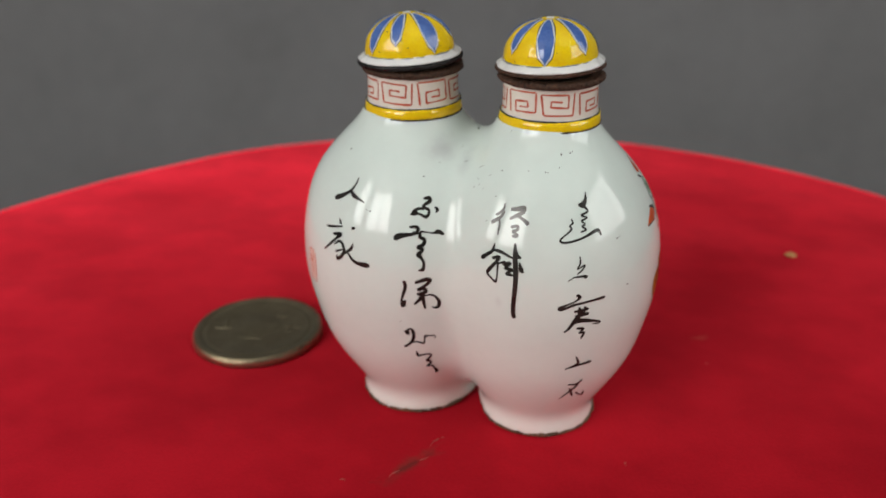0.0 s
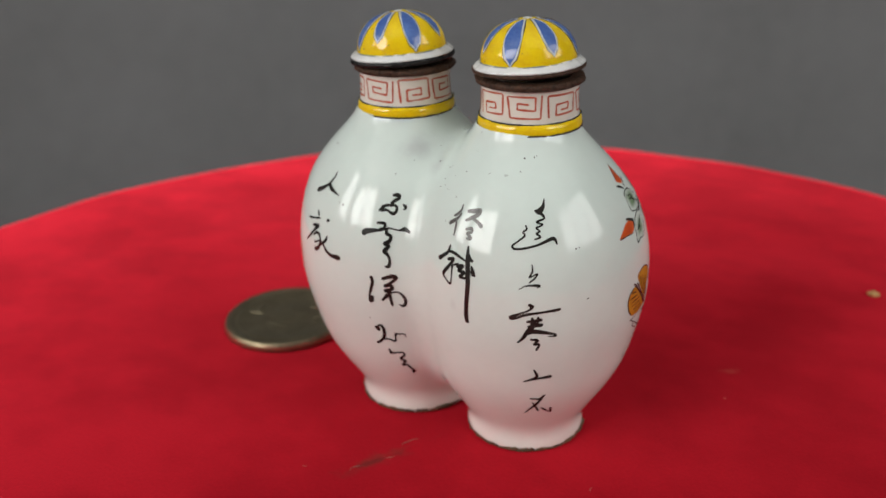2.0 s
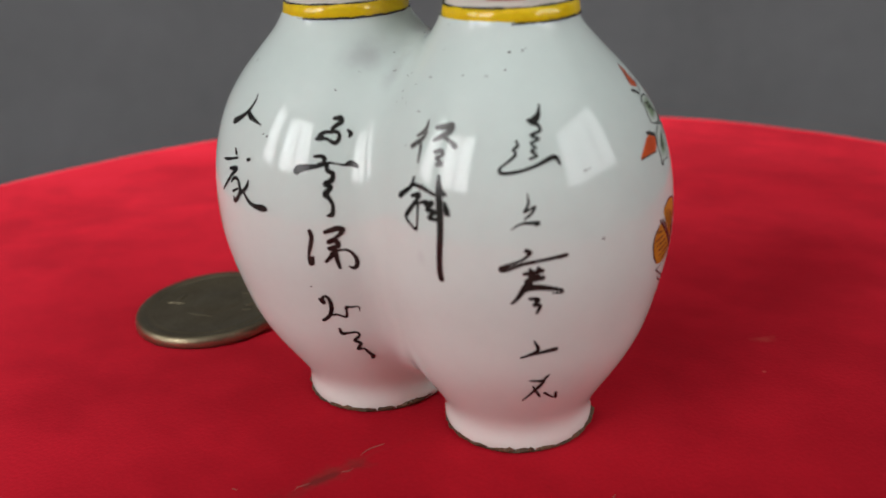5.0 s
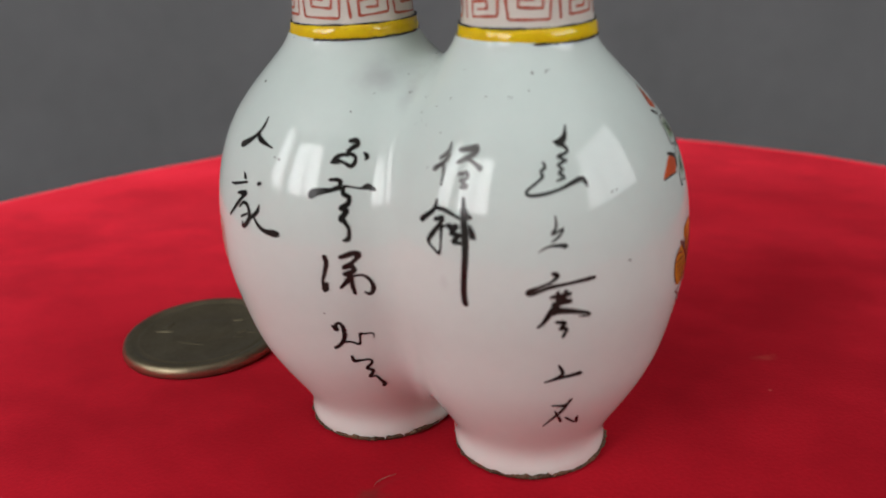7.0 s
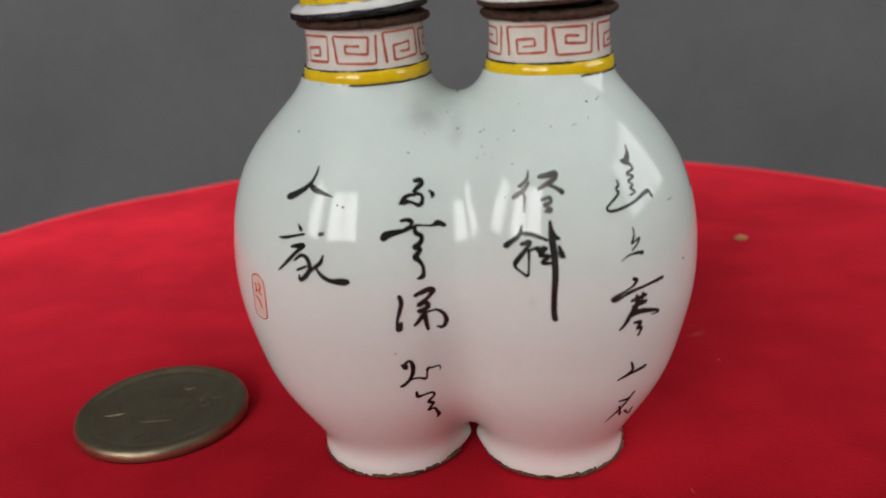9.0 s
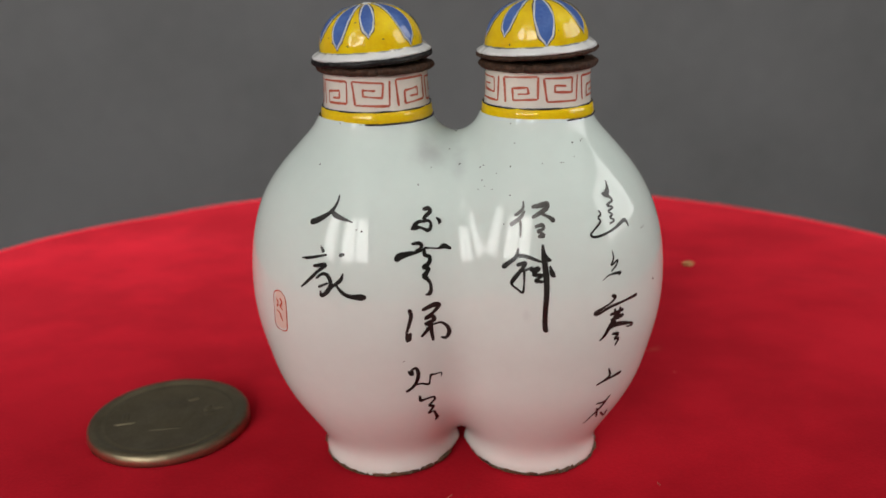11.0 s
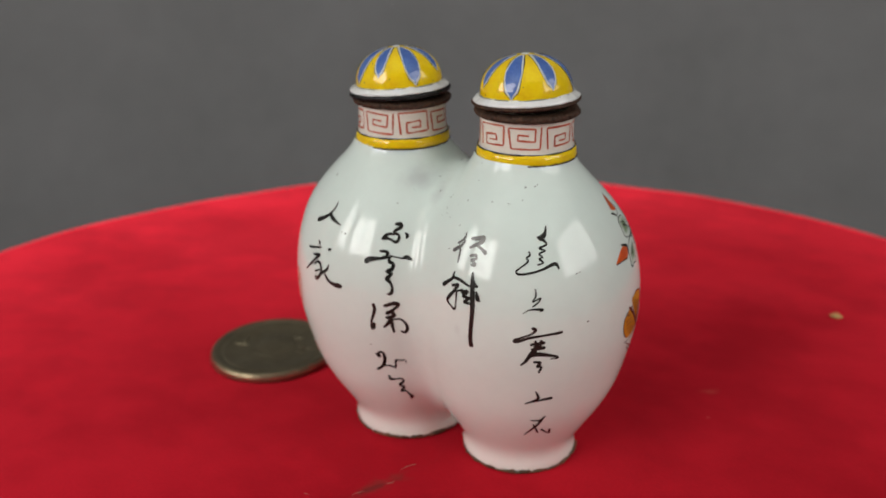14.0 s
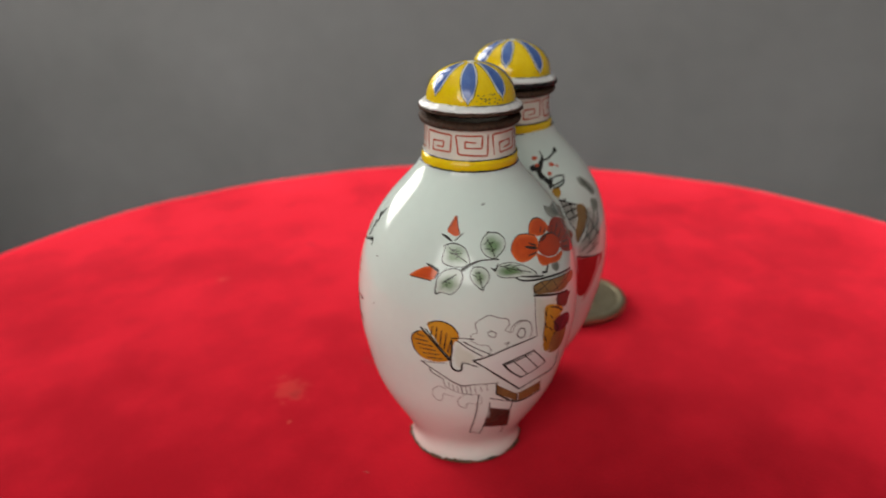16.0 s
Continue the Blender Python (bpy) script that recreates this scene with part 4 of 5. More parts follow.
inked("leaf_outline", 1, LINE,
    [(121.8, 4.51, .015), (126.9, 4.58, .011), (134.3, 4.55, .011), (144, 4.37, .019), (145.1, 4.27, .023), (135.6, 4.32, .015), (126.1, 4.36, .015), (123, 4.42, .011)],
    [(124.3, 4.56, .011), (132.5, 4.46, .015), (142.4, 4.35, .019)])
inked("stem", 1, LINE,
    [(105.9, 4.51, .049), (109.7, 4.59, .042), (114.7, 4.65, .021), (120.5, 4.66, .018), (124.7, 4.65, .018)],
    [(120.6, 4.53, .018), (122.4, 4.49, .029), (124.2, 4.59, .011)])
inked("bud_outline", 1, LINE,
    [(92.7, 5, .021), (95.8, 4.97, .038), (98.9, 4.92, .028)],
    [(101, 4.93, .017), (105.9, 5.05, .014)],
    [(100.6, 5.28, .011), (96, 5.09, .014)],
    [(100.6, 5.28, .011), (103.4, 5.03, .014)])
inked("bud_outline", 1, LINE,
    [(78.1, 4.29, .021), (84.1, 4.29, .017), (90.1, 4.28, .017)],
    [(87, 4.53, .028), (90.4, 4.5, .042), (93.6, 4.45, .035), (93, 4.49, .014)],
    [(93.6, 4.42, .028), (92.2, 4.34, .021)])
inked("fan_spine", 1, LINE,
    [(86.4, 3.43, .029), (92.9, 3.19, .026), (100.4, 2.88, .026)],
    [(88.8, 3.42, .019), (94.7, 3.17, .019), (100.8, 2.92, .016)],
    [(84.5, 3.29, .013), (88, 3.27, .016)],
    [(83.2, 3.19, .013), (89.8, 3.19, .016)],
    [(84.1, 3.11, .013), (92.1, 3.11, .016)],
    [(85.5, 3.03, .013), (93.8, 3.03, .016)],
    [(87.3, 2.94, .013), (95.4, 2.96, .016)],
    [(89.2, 2.87, .013), (96.9, 2.88, .016)])
inked("fan_spine", 1, LINE,
    [(92.3, 3.49, .013), (91.5, 3.32, .016)],
    [(94.5, 3.49, .013), (93.9, 3.26, .016)],
    [(96.8, 3.44, .013), (96.1, 3.18, .016)],
    [(99.1, 3.4, .013), (98, 3.09, .016)],
    [(101.2, 3.28, .013), (99.7, 3.03, .016)],
    [(89.6, 3.51, .013), (92.7, 3.59, .016), (97.2, 3.61, .016), (101.8, 3.55, .016), (104.7, 3.42, .013)],
    [(85.3, 3.36, .019), (82.3, 3.28, .019), (81.2, 3.16, .019), (82.4, 2.99, .016), (85.3, 2.87, .013)])
inked("scroll_line", 1, LINE,
    [(101.5, 3.28, .026), (101.7, 3.11, .026), (101.1, 2.89, .026), (101.5, 2.74, .026), (103.7, 2.67, .033), (106.1, 2.69, .027), (106.5, 2.81, .023), (107.6, 2.85, .016), (113.4, 2.78, .017)],
    [(101.5, 3.32, .019), (106.7, 3.34, .013), (111.8, 3.33, .013)],
    [(107.3, 3.27, .019), (112.1, 3.17, .013), (120.3, 3.01, .013)],
    [(104.4, 3.28, .016), (110, 3.13, .016), (115.4, 3, .017)])
inked("cloud_line", 1, LINE_PALE,
    [(110.3, 3.29, .010), (110.7, 3.42, .010), (113.3, 3.46, .010), (112.2, 3.61, .013), (114.9, 3.7, .013), (118.8, 3.76, .016), (123, 3.7, .013), (127.5, 3.65, .017), (128.2, 3.54, .013), (126.2, 3.46, .010), (129.7, 3.39, .010), (131.1, 3.49, .010), (135.8, 3.55, .013), (139.9, 3.49, .014)],
    [(110.3, 3.31, .010), (114.1, 3.22, .010), (117.4, 3.21, .010), (119.7, 3.11, .013), (118.5, 3.01, .010)],
    [(119.3, 3.48, .016), (121.8, 3.42, .013), (121.2, 3.35, .013), (118.9, 3.38, .013), (118.2, 3.44, .013), (119.3, 3.48, .016)])
inked("table_line", 1, LINE_PALE,
    [(85.9, 2.75, .026), (91.6, 2.77, .013), (99, 2.8, .013)],
    [(86.6, 2.74, .023), (93.7, 2.59, .020), (105.4, 2.34, .030), (112.9, 2.37, .020), (124.8, 2.37, .017)],
    [(90.3, 2.64, .020), (90.9, 2.56, .026), (96.9, 2.44, .017)],
    [(96.9, 2.43, .013), (98.5, 2.25, .013), (107.4, 2.14, .014), (115.7, 2.12, .014)],
    [(99.6, 2.37, .010), (100, 2.26, .013)],
    [(101.7, 2.35, .010), (102.2, 2.22, .013)],
    [(103.9, 2.32, .010), (104.4, 2.19, .014)],
    [(105.8, 2.33, .017), (106.9, 2.14, .017)],
    [(108.2, 2.31, .010), (109, 2.15, .014)],
    [(110.4, 2.31, .010), (111.3, 2.16, .014)])
inked("table_line", 1, LINE_PALE,
    [(112.7, 2.31, .010), (113.6, 2.16, .014)],
    [(115.6, 2.32, .010), (116.4, 2.2, .014)],
    [(118.6, 2.33, .010), (119.5, 2.21, .014)],
    [(97.6, 2.21, .013), (94.4, 2.25, .010), (91.1, 2.16, .010), (90.4, 2, .010), (92.7, 1.89, .014), (95.7, 1.94, .010), (96.4, 2.07, .010), (102.3, 2.04, .010)],
    [(107.5, 2.11, .010), (104.2, 1.98, .010), (105, 1.83, .014), (108.2, 1.79, .014), (109.8, 1.91, .010), (116.2, 1.88, .010), (116.7, 2.06, .010)])
filled("petal", 1, BLOOM, [(147.3, 4.91), (150.4, 5.04), (155.6, 5.1), (161.3, 5.08), (165.2, 5), (166.1, 4.9), (159.9, 4.84), (154.4, 4.84), (150.5, 4.89)])
filled("petal", 1, BLOOM_DARK, [(166.1, 4.9), (175.3, 4.97), (184.8, 4.9), (196.2, 4.74), (191.8, 4.64), (179.6, 4.6), (171.1, 4.59), (171, 4.69), (166, 4.79), (163.5, 4.84)])
filled("petal", 1, BLOOM_DARK, [(-172.3, 4.72), (-147.5, 4.33), (-146.2, 4.11), (-168.3, 4.25), (-180.2, 4.33), (-188.5, 4.45), (-188.9, 4.56), (-181.2, 4.61)])
filled("petal", 1, BLOOM, [(149.3, 4.6), (155.8, 4.48), (166.1, 4.43), (172, 4.45), (166.3, 4.34), (157.5, 4.36), (151.6, 4.38), (149, 4.48)])
filled("petal", 1, BLOOM, [(132.5, 4.75), (134.7, 4.86), (139.5, 4.94), (145.9, 4.93), (151.6, 4.87), (152.7, 4.76), (150.2, 4.62), (145, 4.55), (138.5, 4.53), (134.4, 4.61)])
filled("petal", 1, BLOOM_MID, [(151.6, 4.7), (155, 4.79), (160.4, 4.82), (167.3, 4.79), (172.1, 4.68), (171.5, 4.56), (166.2, 4.47), (159, 4.47), (153.4, 4.54), (151, 4.63)])
inked("petal_line", 1, LINE,
    [(142.4, 4.75, .020), (146.7, 4.71, .039), (150.2, 4.68, .023)],
    [(145.3, 4.79, .016), (149.6, 4.73, .026)],
    [(143.2, 4.61, .016), (148.6, 4.62, .020)],
    [(157.1, 4.89, .020), (159.6, 4.95, .017)],
    [(159.6, 4.86, .020), (163.2, 4.9, .013)],
    [(166.5, 4.81, .017), (171.1, 4.89, .014)],
    [(170.9, 4.77, .017), (177.9, 4.85, .014)],
    [(172.7, 4.68, .017), (180.9, 4.73, .014)],
    [(151.6, 4.7, .013), (155, 4.79, .020), (160.4, 4.82, .020), (167.3, 4.79, .017), (172.1, 4.68, .014)])
inked("petal_line", 1, LINE,
    [(155.4, 4.76, .020), (159.9, 4.79, .020)],
    [(147.4, 4.92, .013), (150.4, 5.04, .010), (155.6, 5.1, .013), (161.3, 5.08, .017), (165.2, 5, .010)],
    [(132.5, 4.75, .010), (134.7, 4.86, .010), (139.5, 4.94, .010), (145.9, 4.93, .013), (151.6, 4.87, .010)],
    [(155.1, 4.36, .027), (152.8, 4.27, .040)],
    [(150.1, 4.28, .030), (153.1, 4.26, .030)],
    [(174.6, 4.56, .014), (183.1, 4.51, .010)],
    [(173.4, 4.5, .014), (180.8, 4.41, .010)],
    [(178.3, 4.6, .014), (186.5, 4.59, .010)])
filled("leaf", 1, LEAF_DARK, [(158.1, 4.35), (163.6, 4.34), (163.9, 4.23), (161.1, 4.19), (158, 4.26)])
filled("leaf", 1, LEAF_DARK, [(175.2, 5.18), (181.3, 5.12), (198.5, 5.06), (218.7, 4.76), (217, 4.59), (215.6, 4.48), (187.2, 4.89), (175.7, 4.97), (172.4, 5.09)])
inked("leaf_outline", 1, LINE,
    [(175.6, 5.17, .041), (175.8, 5.13, .027), (177.4, 5.02, .014)],
    [(-161.5, 5.06, .018), (-174.1, 5.07, .014), (-171.3, 4.94, .014)],
    [(-159.7, 5.04, .014), (-141.3, 4.76, .015), (-143, 4.59, .015)],
    [(175.2, 5.18, .014), (171.7, 5.09, .010), (176, 4.98, .014)])
filled("basin", 1, UMBER, [(142.8, 4.11), (148.4, 4.14), (156.7, 4.1), (176.3, 4.02), (178.2, 3.89), (170.8, 3.85), (164, 3.81), (152.7, 3.89), (143.5, 3.97)])
filled("basin_foot", 1, PALE_GREEN, [(142.7, 3.93), (149.8, 3.84), (158.6, 3.76), (158.1, 3.64), (151.1, 3.63), (149, 3.31), (147.8, 3.1), (144, 3.14), (142.9, 3.56)])
filled("basin_foot", 1, DARK_UMBER, [(159.1, 3.77), (172.1, 3.68), (169.8, 3.59), (167.1, 3.47), (159.3, 3.57)])
inked("basin_rim", 1, LINE,
    [(132.9, 4.32, .016), (136.9, 4.25, .023), (144.9, 4.2, .026), (155.6, 4.16, .030), (175.4, 4.07, .028)],
    [(136.7, 4.32, .016), (144, 4.26, .026), (150.3, 4.22, .020)],
    [(142.5, 3.95, .030), (149.9, 3.88, .033), (161.7, 3.78, .034), (168.6, 3.74, .028)],
    [(142.8, 4.11, .016), (148.4, 4.14, .013), (156.7, 4.1, .013), (176.3, 4.02, .014)],
    [(142.8, 4.11, .013), (143.2, 3.97, .020)])
inked("basin_lattice", 1, LINE,
    [(148.3, 4.13, .013), (153, 3.89, .013)],
    [(156.7, 4.1, .013), (160, 3.88, .014)],
    [(165.4, 4.08, .014), (169.2, 3.87, .014)],
    [(143.5, 3.98, .013), (155.9, 4.1, .013)],
    [(154.8, 3.88, .013), (173.9, 4.01, .014)],
    [(143.1, 3.92, .010), (142.9, 3.56, .013), (144.2, 3.16, .010)],
    [(150.8, 3.64, .017), (149.1, 3.31, .017), (148.3, 3.09, .014)],
    [(159.1, 3.77, .017), (159.3, 3.57, .017)])
filled("fruit", 1, AMBER_YELLOW, [(149.1, 3.64), (153.9, 3.67), (161.8, 3.54), (164.1, 3.42), (156.2, 3.38), (157.9, 3.12), (155.5, 2.89), (152.8, 2.73), (149, 2.92), (149.1, 3.28)])
filled("fruit", 1, UMBER, [(156.6, 3.06), (168.3, 3.04), (168.2, 2.75), (164.1, 2.62), (154.4, 2.7)])
filled("fruit", 1, PLUM, [(157.7, 3.35), (169.8, 3.3), (171.9, 3.07), (163.5, 3.02), (156.8, 3.13)])
inked("fruit_line", 1, LINE,
    [(149.5, 3.57, .021), (150.4, 3.5, .026)],
    [(149.6, 3.36, .021), (150.8, 3.26, .027)],
    [(149.4, 3.1, .021), (151.2, 2.98, .022)],
    [(153.4, 3.63, .021), (158.1, 3.56, .027), (163, 3.44, .022)],
    [(155.9, 3.31, .027), (160.1, 3.13, .033), (156.6, 3.06, .027)],
    [(152.6, 3.24, .016), (155.1, 3.14, .022)],
    [(153, 3.47, .016), (154.8, 3.39, .021)])
filled("box_top", 1, PALE_GREY, [(112, 2.9), (127, 3.1), (143.7, 3.16), (164, 2.28), (149.4, 2.17), (138.6, 2.08), (123.7, 2.56)])
filled("box_side", 1, UMBER, [(123.9, 2.33), (124, 2.32), (129.9, 2.16), (137.3, 1.97), (137.5, 1.97), (138.6, 1.78), (138.4, 1.78), (130.9, 1.95), (124.5, 2.1), (124.3, 2.11)])
filled("box_side", 1, UMBER, [(138.3, 1.97), (138.4, 1.98), (154.3, 2.04), (154.6, 2.03), (157.3, 1.78), (157.1, 1.78), (139.9, 1.75), (139.7, 1.75)])
filled("table_leg", 1, DARK_UMBER, [(122.2, 1.75), (122.3, 1.76), (135.1, 1.58), (135.4, 1.57), (141.2, 0.99), (141.1, 0.99), (120.4, 1.19), (120.1, 1.21), (120.3, 1.47), (120.5, 1.48), (122.4, 1.48), (122.5, 1.49)])
inked("box_line", 1, LINE,
    [(111.7, 2.9, .031), (119.3, 2.99, .026), (127.3, 3.09, .026), (135.1, 3.14, .026), (143.4, 3.17, .021)],
    [(111.7, 2.9, .031), (117.3, 2.75, .021), (123.8, 2.54, .027), (138, 2.08, .027)],
    [(138.6, 2.08, .033), (149.4, 2.17, .022), (165.2, 2.21, .028), (164.6, 2.58, .017)],
    [(126.3, 2.77, .037), (134.1, 2.84, .032), (143, 2.89, .027)],
    [(126.3, 2.77, .037), (130.4, 2.58, .027), (137.5, 2.36, .027)],
    [(137.5, 2.36, .022), (146.2, 2.42, .022), (153.8, 2.5, .022)],
    [(143, 2.89, .021), (153.8, 2.5, .022)],
    [(131, 2.81, .016), (141, 2.41, .016)],
    [(137.5, 2.86, .016), (148.2, 2.44, .016)])
inked("box_line", 1, LINE,
    [(128, 2.75, .016), (134.3, 2.79, .021), (142, 2.84, .016)],
    [(123.6, 2.35, .021), (124.4, 2.1, .027)],
    [(124.4, 2.1, .027), (138.5, 1.76, .033), (157.7, 1.76, .028)],
    [(137.4, 1.96, .022), (138.6, 1.78, .022)],
    [(115.1, 2.11, .016), (114, 1.55, .022), (111.4, 1, .017)],
    [(111.4, 1, .017), (119.2, 0.92, .017)],
    [(119.2, 0.92, .017), (121.4, 1.53, .022), (121.4, 1.9, .016)],
    [(135.4, 1.81, .017), (135.9, 1.49, .022), (138.4, 0.8, .023)],
    [(121.1, 2.01, .016), (135.4, 1.81, .017)])
inked("cloud_line", 1, LINE_PALE,
    [(132.3, 3.32, .016), (133.9, 3.42, .021), (136.5, 3.39, .021), (136.8, 3.27, .016), (134.5, 3.24, .021), (132.3, 3.32, .016)],
    [(128.6, 3.4, .010), (130.1, 3.51, .015), (134, 3.57, .021), (138.9, 3.51, .016), (141, 3.34, .016), (140.1, 3.2, .011)],
    [(126.3, 3.19, .016), (128.4, 3.21, .016), (127.3, 3.14, .016)])
inked("plum_branch", -1, INK,
    [(137.5, 5.59, .026), (138.6, 5.51, .045), (134.6, 5.4, .075), (129.7, 5.3, .097), (131.2, 5.2, .119), (134.5, 5.09, .126), (138.6, 5.13, .060)],
    [(123.5, 5.36, .052), (127.8, 5.35, .074), (130.3, 5.27, .067)],
    [(139.1, 5.45, .019), (145, 5.47, .023), (152.7, 5.53, .023), (158.3, 5.57, .061)],
    [(136, 5.03, .022), (142.7, 5.05, .019), (148, 5.08, .019), (151.5, 5.15, .019), (145.4, 5.17, .019), (140.1, 5.15, .015)],
    [(138.1, 4.99, .019), (145.4, 5.01, .023), (150.1, 5.07, .019)])
inked("plum_blossom", -1, SEAL_RED,
    [(127.9, 5.5, .045), (132, 5.5, .041)],
    [(142.9, 5.37, .053), (146.3, 5.36, .045)],
    [(148.8, 5.33, .034), (150.1, 5.32, .030)],
    [(138.2, 5.23, .049), (140.5, 5.23, .037)],
    [(129.1, 5.39, .041), (131.5, 5.39, .034)])
filled("vase", -1, AMBER_YELLOW, [(135.1, 4.98), (142.3, 5), (142.6, 4.88), (137.7, 4.84)])
filled("leaf", -1, LEAF_DARK, [(164, 5.05), (171.5, 4.98), (177.8, 4.83), (180.7, 4.65), (173.3, 4.64), (167.4, 4.82), (163.2, 4.93)])
filled("leaf", -1, LEAF_DARK, [(169, 4.61), (177.3, 4.51), (174.9, 4.34), (167.8, 4.36), (166.7, 4.5)])
filled("basket_side", -1, GREY_WASH, [(138.4, 4.79), (146.2, 4.71), (152.2, 4.62), (151.5, 4.43), (147.2, 4.21), (142.6, 4.4), (140, 4.63)])
filled("basket", -1, UMBER, [(152.8, 4.62), (160.3, 4.54), (159.1, 4.33), (153.9, 4.12), (147.6, 3.95), (146.3, 4.12), (150.8, 4.36)])
filled("basket_side", -1, GREY_WASH, [(161.7, 4.47), (173.6, 4.41), (172.9, 4.11), (167.3, 3.57), (150.2, 3.63), (147.8, 3.84), (156.9, 4.09)])
inked("basket_line", -1, LINE,
    [(138.3, 4.81, .022), (145.3, 4.71, .022), (152, 4.63, .023)],
    [(140.2, 4.76, .015), (145.3, 4.77, .019)],
    [(139.7, 4.68, .019), (148.9, 4.65, .019)],
    [(141.2, 4.55, .019), (151, 4.56, .019)],
    [(142.2, 4.42, .019), (150.9, 4.43, .019)],
    [(140.2, 4.76, .019), (141.9, 4.44, .019), (146.9, 4.18, .019)],
    [(146.8, 4.69, .019), (148.9, 4.38, .019)],
    [(146, 3.67, .023), (158.1, 3.54, .023), (169.6, 3.46, .024)],
    [(167.9, 5.04, .015), (170.7, 4.89, .019), (175.2, 4.67, .016)])
inked("basket_line", -1, LINE,
    [(161.3, 4.48, .019), (159.1, 4.29, .019), (153.8, 4.1, .019), (147.9, 3.94, .019)],
    [(163.4, 4.4, .015), (154.4, 3.96, .015)],
    [(168.4, 4.39, .016), (157.6, 3.85, .015)],
    [(172.9, 4.31, .016), (161, 3.65, .016)],
    [(150.8, 3.92, .015), (171.7, 4.16, .016)],
    [(150.3, 3.73, .015), (169.8, 3.95, .016)],
    [(155.4, 3.63, .015), (168, 3.73, .016)],
    [(161, 4.31, .015), (168.7, 3.88, .016)],
    [(155.2, 4.1, .015), (163.1, 3.63, .016)])
inked("leaf_vein", 1, LINE,
    [(100.1, 4.80, .016), (103.7, 4.78, .008)],
    [(101.8, 4.74, .016), (105.3, 4.75, .008)],
    [(99.0, 4.75, .016), (101.8, 4.73, .008)],
    [(103.2, 4.71, .016), (102.2, 4.66, .008)],
    [(120.0, 4.93, .016), (117.5, 4.88, .008)],
    [(120.6, 4.88, .016), (123.5, 4.91, .008)],
    [(120.7, 4.81, .016), (117.9, 4.82, .008)],
    [(121.0, 4.78, .016), (124.4, 4.81, .008)])
inked("leaf_vein", 1, LINE,
    [(99.4, 4.34, .016), (101.9, 4.38, .008)],
    [(100.2, 4.28, .016), (97.8, 4.30, .008)],
    [(99.4, 4.34, .016), (96.4, 4.26, .008)],
    [(98.2, 4.30, .016), (98.4, 4.22, .008)],
    [(112.7, 4.46, .016), (115.1, 4.47, .008)],
    [(113.0, 4.41, .016), (110.9, 4.44, .008)],
    [(113.4, 4.36, .016), (115.7, 4.38, .008)],
    [(127.4, 4.53, .016), (131.4, 4.55, .008)],
    [(132.1, 4.50, .016), (137.5, 4.51, .008)],
    [(128.0, 4.51, .016), (131.0, 4.43, .008)],
    [(134.4, 4.47, .016), (137.4, 4.38, .008)])
# Plain red field under the basket line, pale pink strip at its right edge.
filled("red_field", -1, RED_FIELD, [(145.5, 3.64), (147.2, 3.63), (156.2, 3.54), (169, 3.46), (174, 3.42), (172, 3.2), (166.5, 3.18), (162.6, 2.9), (158, 2.7), (152, 2.72), (147, 3.0)])
filled("table_leg", -1, PINK_WASH, [(167.6, 3.4), (171, 3.36), (168.6, 3.1), (163.4, 2.82), (157.4, 2.55), (156.4, 2.62), (162.2, 2.95)])
# small pinholes in the glaze: body, angle from the front, height, width
PINHOLES = [(-1, 26.9, 5.11, 0.017), (-1, 39.3, 5.29, 0.011), (1, -53.9, 5.29, 0.015), (1, -40.3, 5.28, 0.017), (1, -38.6, 5.31, 0.011), (1, -35.6, 5.13, 0.013), (1, -35.7, 5.01, 0.011), (1, -32.6, 5.06, 0.009), (1, -27.8, 5.23, 0.011), (1, -20.1, 5.33, 0.018), (1, 0.1, 5.38, 0.012), (1, 12.2, 5.38, 0.014), (1, 13.7, 5.38, 0.011), (1, 24.8, 5.61, 0.020), (1, 22.5, 5.44, 0.013), (1, 35.6, 5.64, 0.013), (1, -21.0, 5.62, 0.012), (1, -28.8, 5.87, 0.012), (1, -45.8, 5.75, 0.011), (1, -18.6, 4.61, 0.012), (-1, 60.6, 5.46, 0.009), (1, -27.8, 5.03, 0.008), (1, 33.2, 5.62, 0.022), (1, 120.6, 5.43, 0.025), (1, 50.9, 4.36, 0.019), (1, 55.3, 3.54, 0.023), (1, 52.6, 4.37, 0.015), (1, 55.4, 3.54, 0.019), (1, -17.4, 4.98, 0.014), (1, 25.5, 5.61, 0.019), (-1, -3.1, 4.57, 0.023), (-1, -5.3, 4.59, 0.015), (-1, 12.2, 2.59, 0.015), (1, 119.2, 5.42, 0.021), (-1, -34.3, 5.37, 0.025)]
for lobe, a, z, w in PINHOLES:
    inked("pinhole", lobe, LINE, [(a - 0.2, z, w * 0.8), (a + 0.15, z + 0.004, w)])

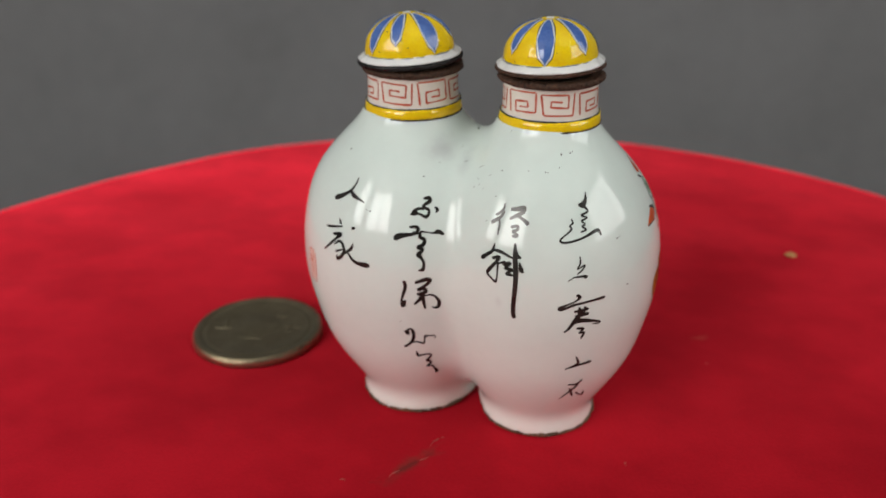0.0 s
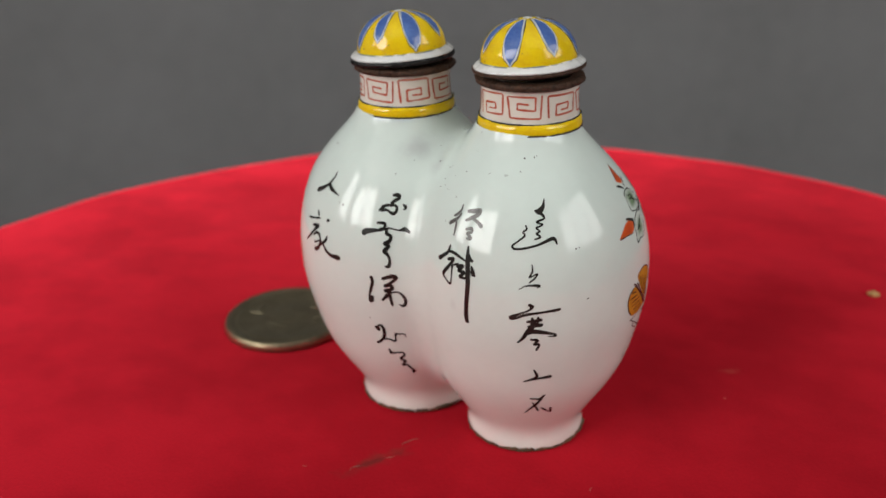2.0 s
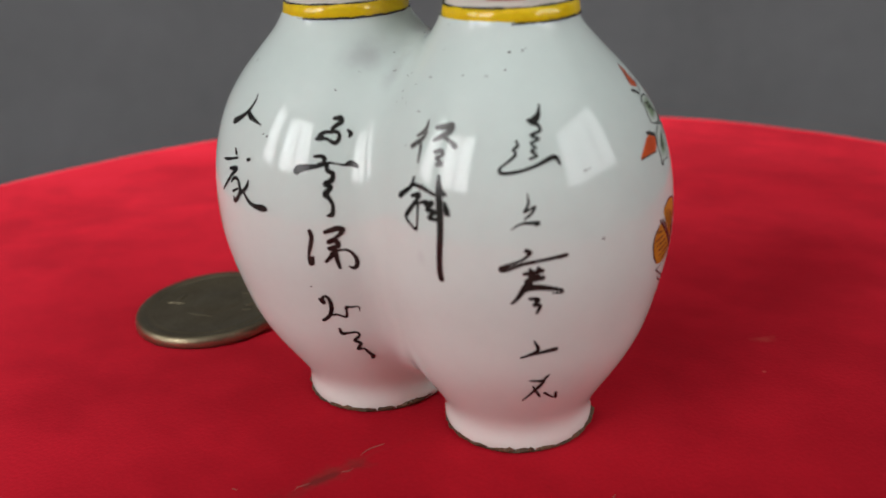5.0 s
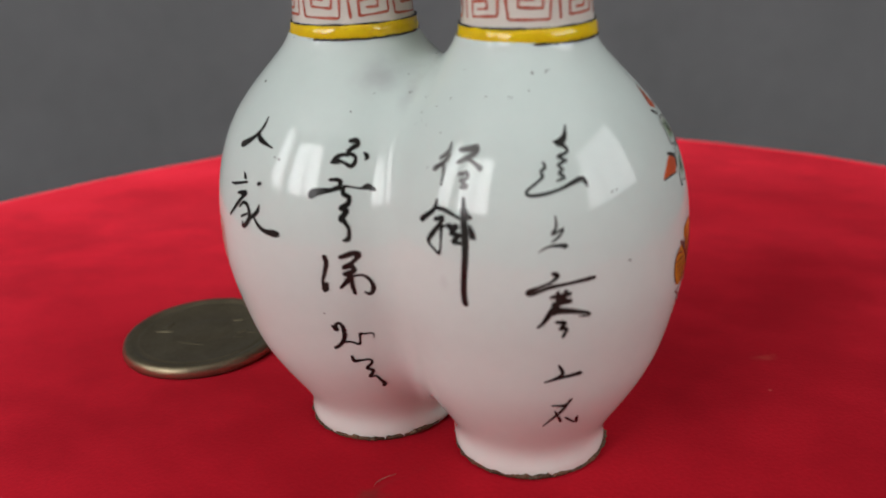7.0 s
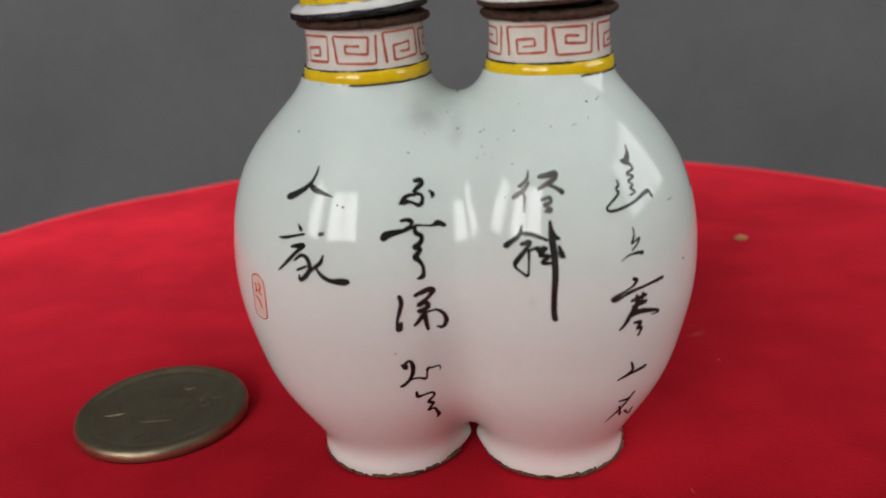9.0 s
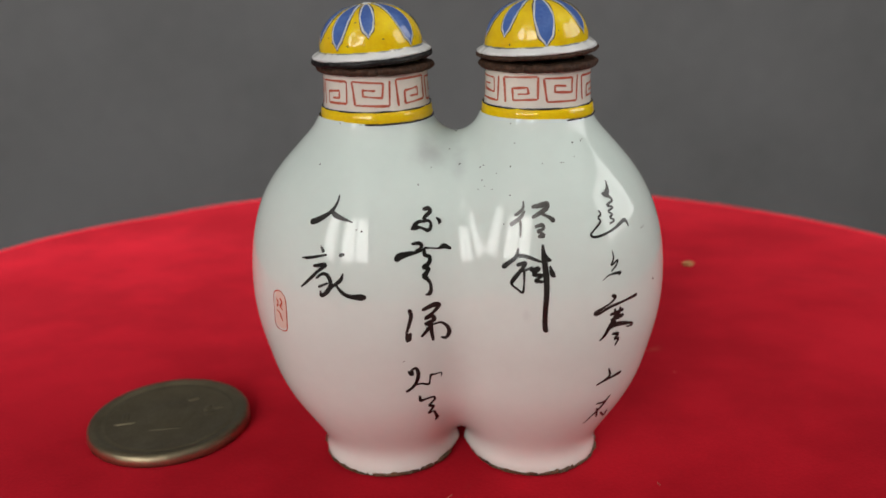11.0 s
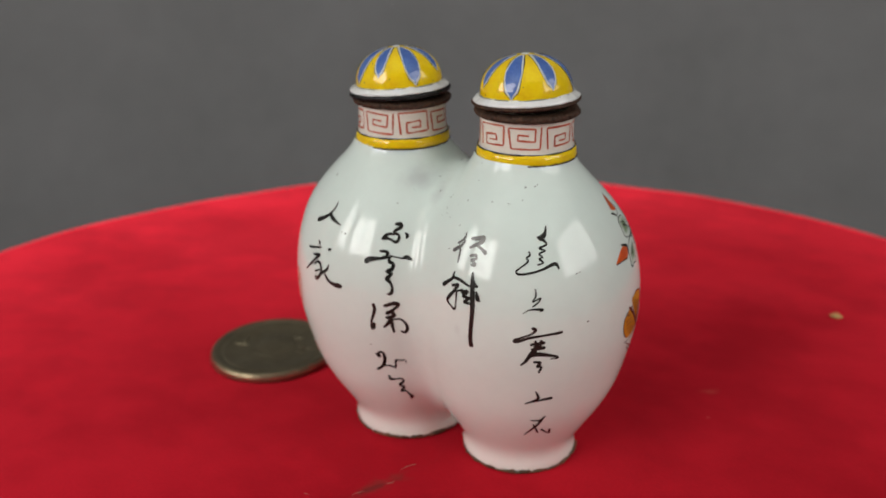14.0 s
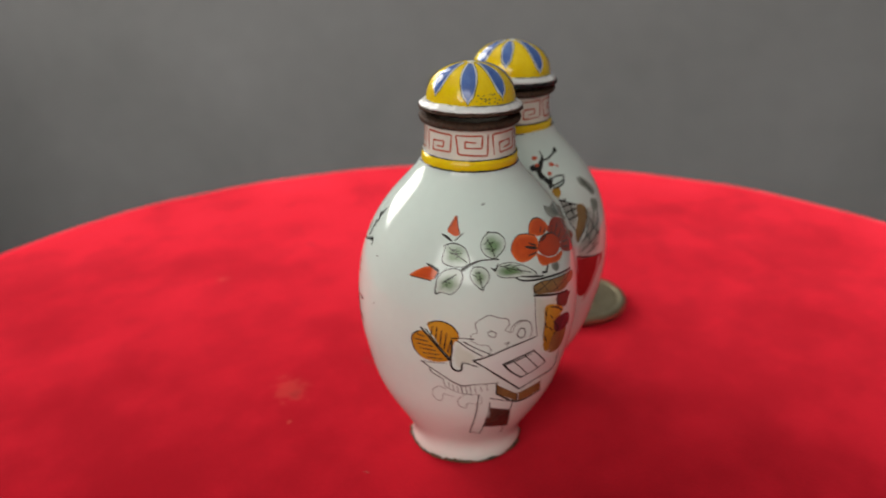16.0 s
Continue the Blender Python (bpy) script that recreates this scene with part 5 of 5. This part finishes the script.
# ---- coin and crumb ----
def coin(x, y, turn):
    """A worn nickel coin: flat rim, sunken field, a low central flower and blunted raised marks."""
    thing = tagged(new("coin"), "worn grey nickel coin lying on the red velvet", "coin")
    r, h = 12.5, 1.85
    prof = [(0, 0.0), (r - 0.3, 0.0), (r - 0.06, 0.12), (r, 0.4), (r - 0.02, 0.9), (r - 0.12, 1.3), (r - 0.3, 1.6), (r - 0.55, 1.8), (r - 0.85, h),
            (r - 1.25, h - 0.02), (r - 1.6, h - 0.16), (r - 2.0, h - 0.36), (r - 2.3, h - 0.4), (r - 2.6, h - 0.3), (r - 2.9, h - 0.3), (r - 3.2, h - 0.4), (5.5, h - 0.4), (0, h - 0.4)]
    lathe("disc", prof, NICKEL, thing, "", (0, 0, 0), 128, 0.0, 0, False, 0.001)

    def raised(name, outline, lift):
        c = np.mean(outline, 0)
        n, verts, faces = len(outline), [], []
        for k, z in ((1.0, h - 0.42), (0.85, h - 0.4 + lift * 0.55), (0.6, h - 0.4 + lift)):
            verts += [((c[0] + (p[0] - c[0]) * k) * 0.001, (c[1] + (p[1] - c[1]) * k) * 0.001, z * 0.001) for p in outline]
        for i in range(2):
            for j in range(n):
                faces.append((i * n + j, i * n + (j + 1) % n, (i + 1) * n + (j + 1) % n, (i + 1) * n + j))
        faces.append(tuple(2 * n + j for j in range(n)))
        return mesh_of(name, verts, faces, NICKEL, thing)

    ring = np.linspace(0, 2 * math.pi, 29)[:-1]
    raised("boss_relief", [(0.2 + 4.1 * math.cos(b) * (1 + 0.06 * math.sin(5 * b)), 0.9 + 4.1 * math.sin(b) * (1 + 0.06 * math.cos(5 * b))) for b in ring], 0.16)

    def bar(x0, y0, wide, tall, turn):
        c, s = math.cos(radians(turn)), math.sin(radians(turn))
        round_bar = [(math.copysign(abs(math.cos(b)) ** 0.7, math.cos(b)) * wide, math.copysign(abs(math.sin(b)) ** 0.7, math.sin(b)) * tall) for b in ring]
        raised("mark_relief", [(x0 + u * c - v * s, y0 + u * s + v * c) for u, v in round_bar], 0.17 if x0 < 6 and y0 > -3 else 0.09)

    # worn writing and numeral, past reading
    for x0, y0, wide, tall, turn in ((-6.9, 0.2, 0.6, 1.5, 10), (-6.6, -1.5, 1.8, 0.55, 10), (2.6, 5.6, 1.1, 0.8, 20), (5.6, 2.2, 0.5, 1.0, -20), (6.2, 0.4, 0.9, 0.5, 30),
                                    (7.3, 2.4, 1.0, 0.5, 10), (0.2, -3.7, 2.6, 0.4, 4)):
        bar(x0, y0, wide, tall, turn)
    thing.matrix_world = pose(x * U, y * U, 0.0001, 0, 0, turn)
    return thing


coin(-5.46, 0.68, 0)


def crumb(x, y, size, seed):
    thing_verts, faces, n, m = [], [], 9, 6
    for i in range(m + 1):
        for j in range(n):
            a, b = 2 * math.pi * j / n, math.pi * i / m
            v = Vector((math.cos(a) * math.sin(b), math.sin(a) * math.sin(b) * 0.7, math.cos(b) * 0.45))
            v *= size * (1 + 0.5 * noise.noise(v * 1.7 + Vector((seed, 0, 0))))
            thing_verts.append((v.x, v.y, v.z))
    for i in range(m):
        for j in range(n):
            faces.append((i * n + j, i * n + (j + 1) % n, (i + 1) * n + (j + 1) % n, (i + 1) * n + j))
    ob = mesh_of("crumb", thing_verts, faces, CRUMB, doubles=1e-7)
    ob.location = (x * U, y * U, size * 0.33)
    return tagged(ob, "tiny straw-coloured crumb lying on red velvet", "crumb")


crumb(6.13, 8.73, 0.0012, 2.0)


def lint_fibre(x, y, length, turn, bend):
    """A hair-thin pale fibre lying in the pile."""
    pts = [Vector((length * (t - 0.5), bend * math.sin(math.pi * t), 0.00007 + 0.00004 * math.sin(7 * t))) for t in np.linspace(0, 1, 12)]
    verts, faces, n = [], [], 6
    for i, p in enumerate(pts):
        r = 0.000035 * (0.5 + math.sin(math.pi * (i + 0.5) / len(pts)))
        verts += [(p.x, p.y + r * math.cos(a), p.z + r * math.sin(a)) for a in np.linspace(0, 2 * math.pi, n + 1)[:-1]]
    for i in range(len(pts) - 1):
        for j in range(n):
            faces.append((i * n + j, i * n + (j + 1) % n, (i + 1) * n + (j + 1) % n, (i + 1) * n + j))
    ob = mesh_of("lint_fibre", verts, faces, LINT)
    ob.matrix_world = pose(x * U, y * U, 0, 0, 0, turn)
    return tagged(ob, "short pale lint fibre caught in red velvet", "lint", group="lint on the velvet")


# place in modules, length in metres, turn, bend
for x, y, length, turn, bend in ((-0.26, -1.8, 0.0034, 66, 0.0004), (-0.33, -2.35, 0.0014, 50, -0.0002), (-0.68, -2.92, 0.0020, 62, 0.0003), (-1.5, -3.35, 0.0008, 15, 0.0001), (3.2, -1.36, 0.0010, 100, 0.0002)):
    lint_fibre(x, y, length, turn, bend)
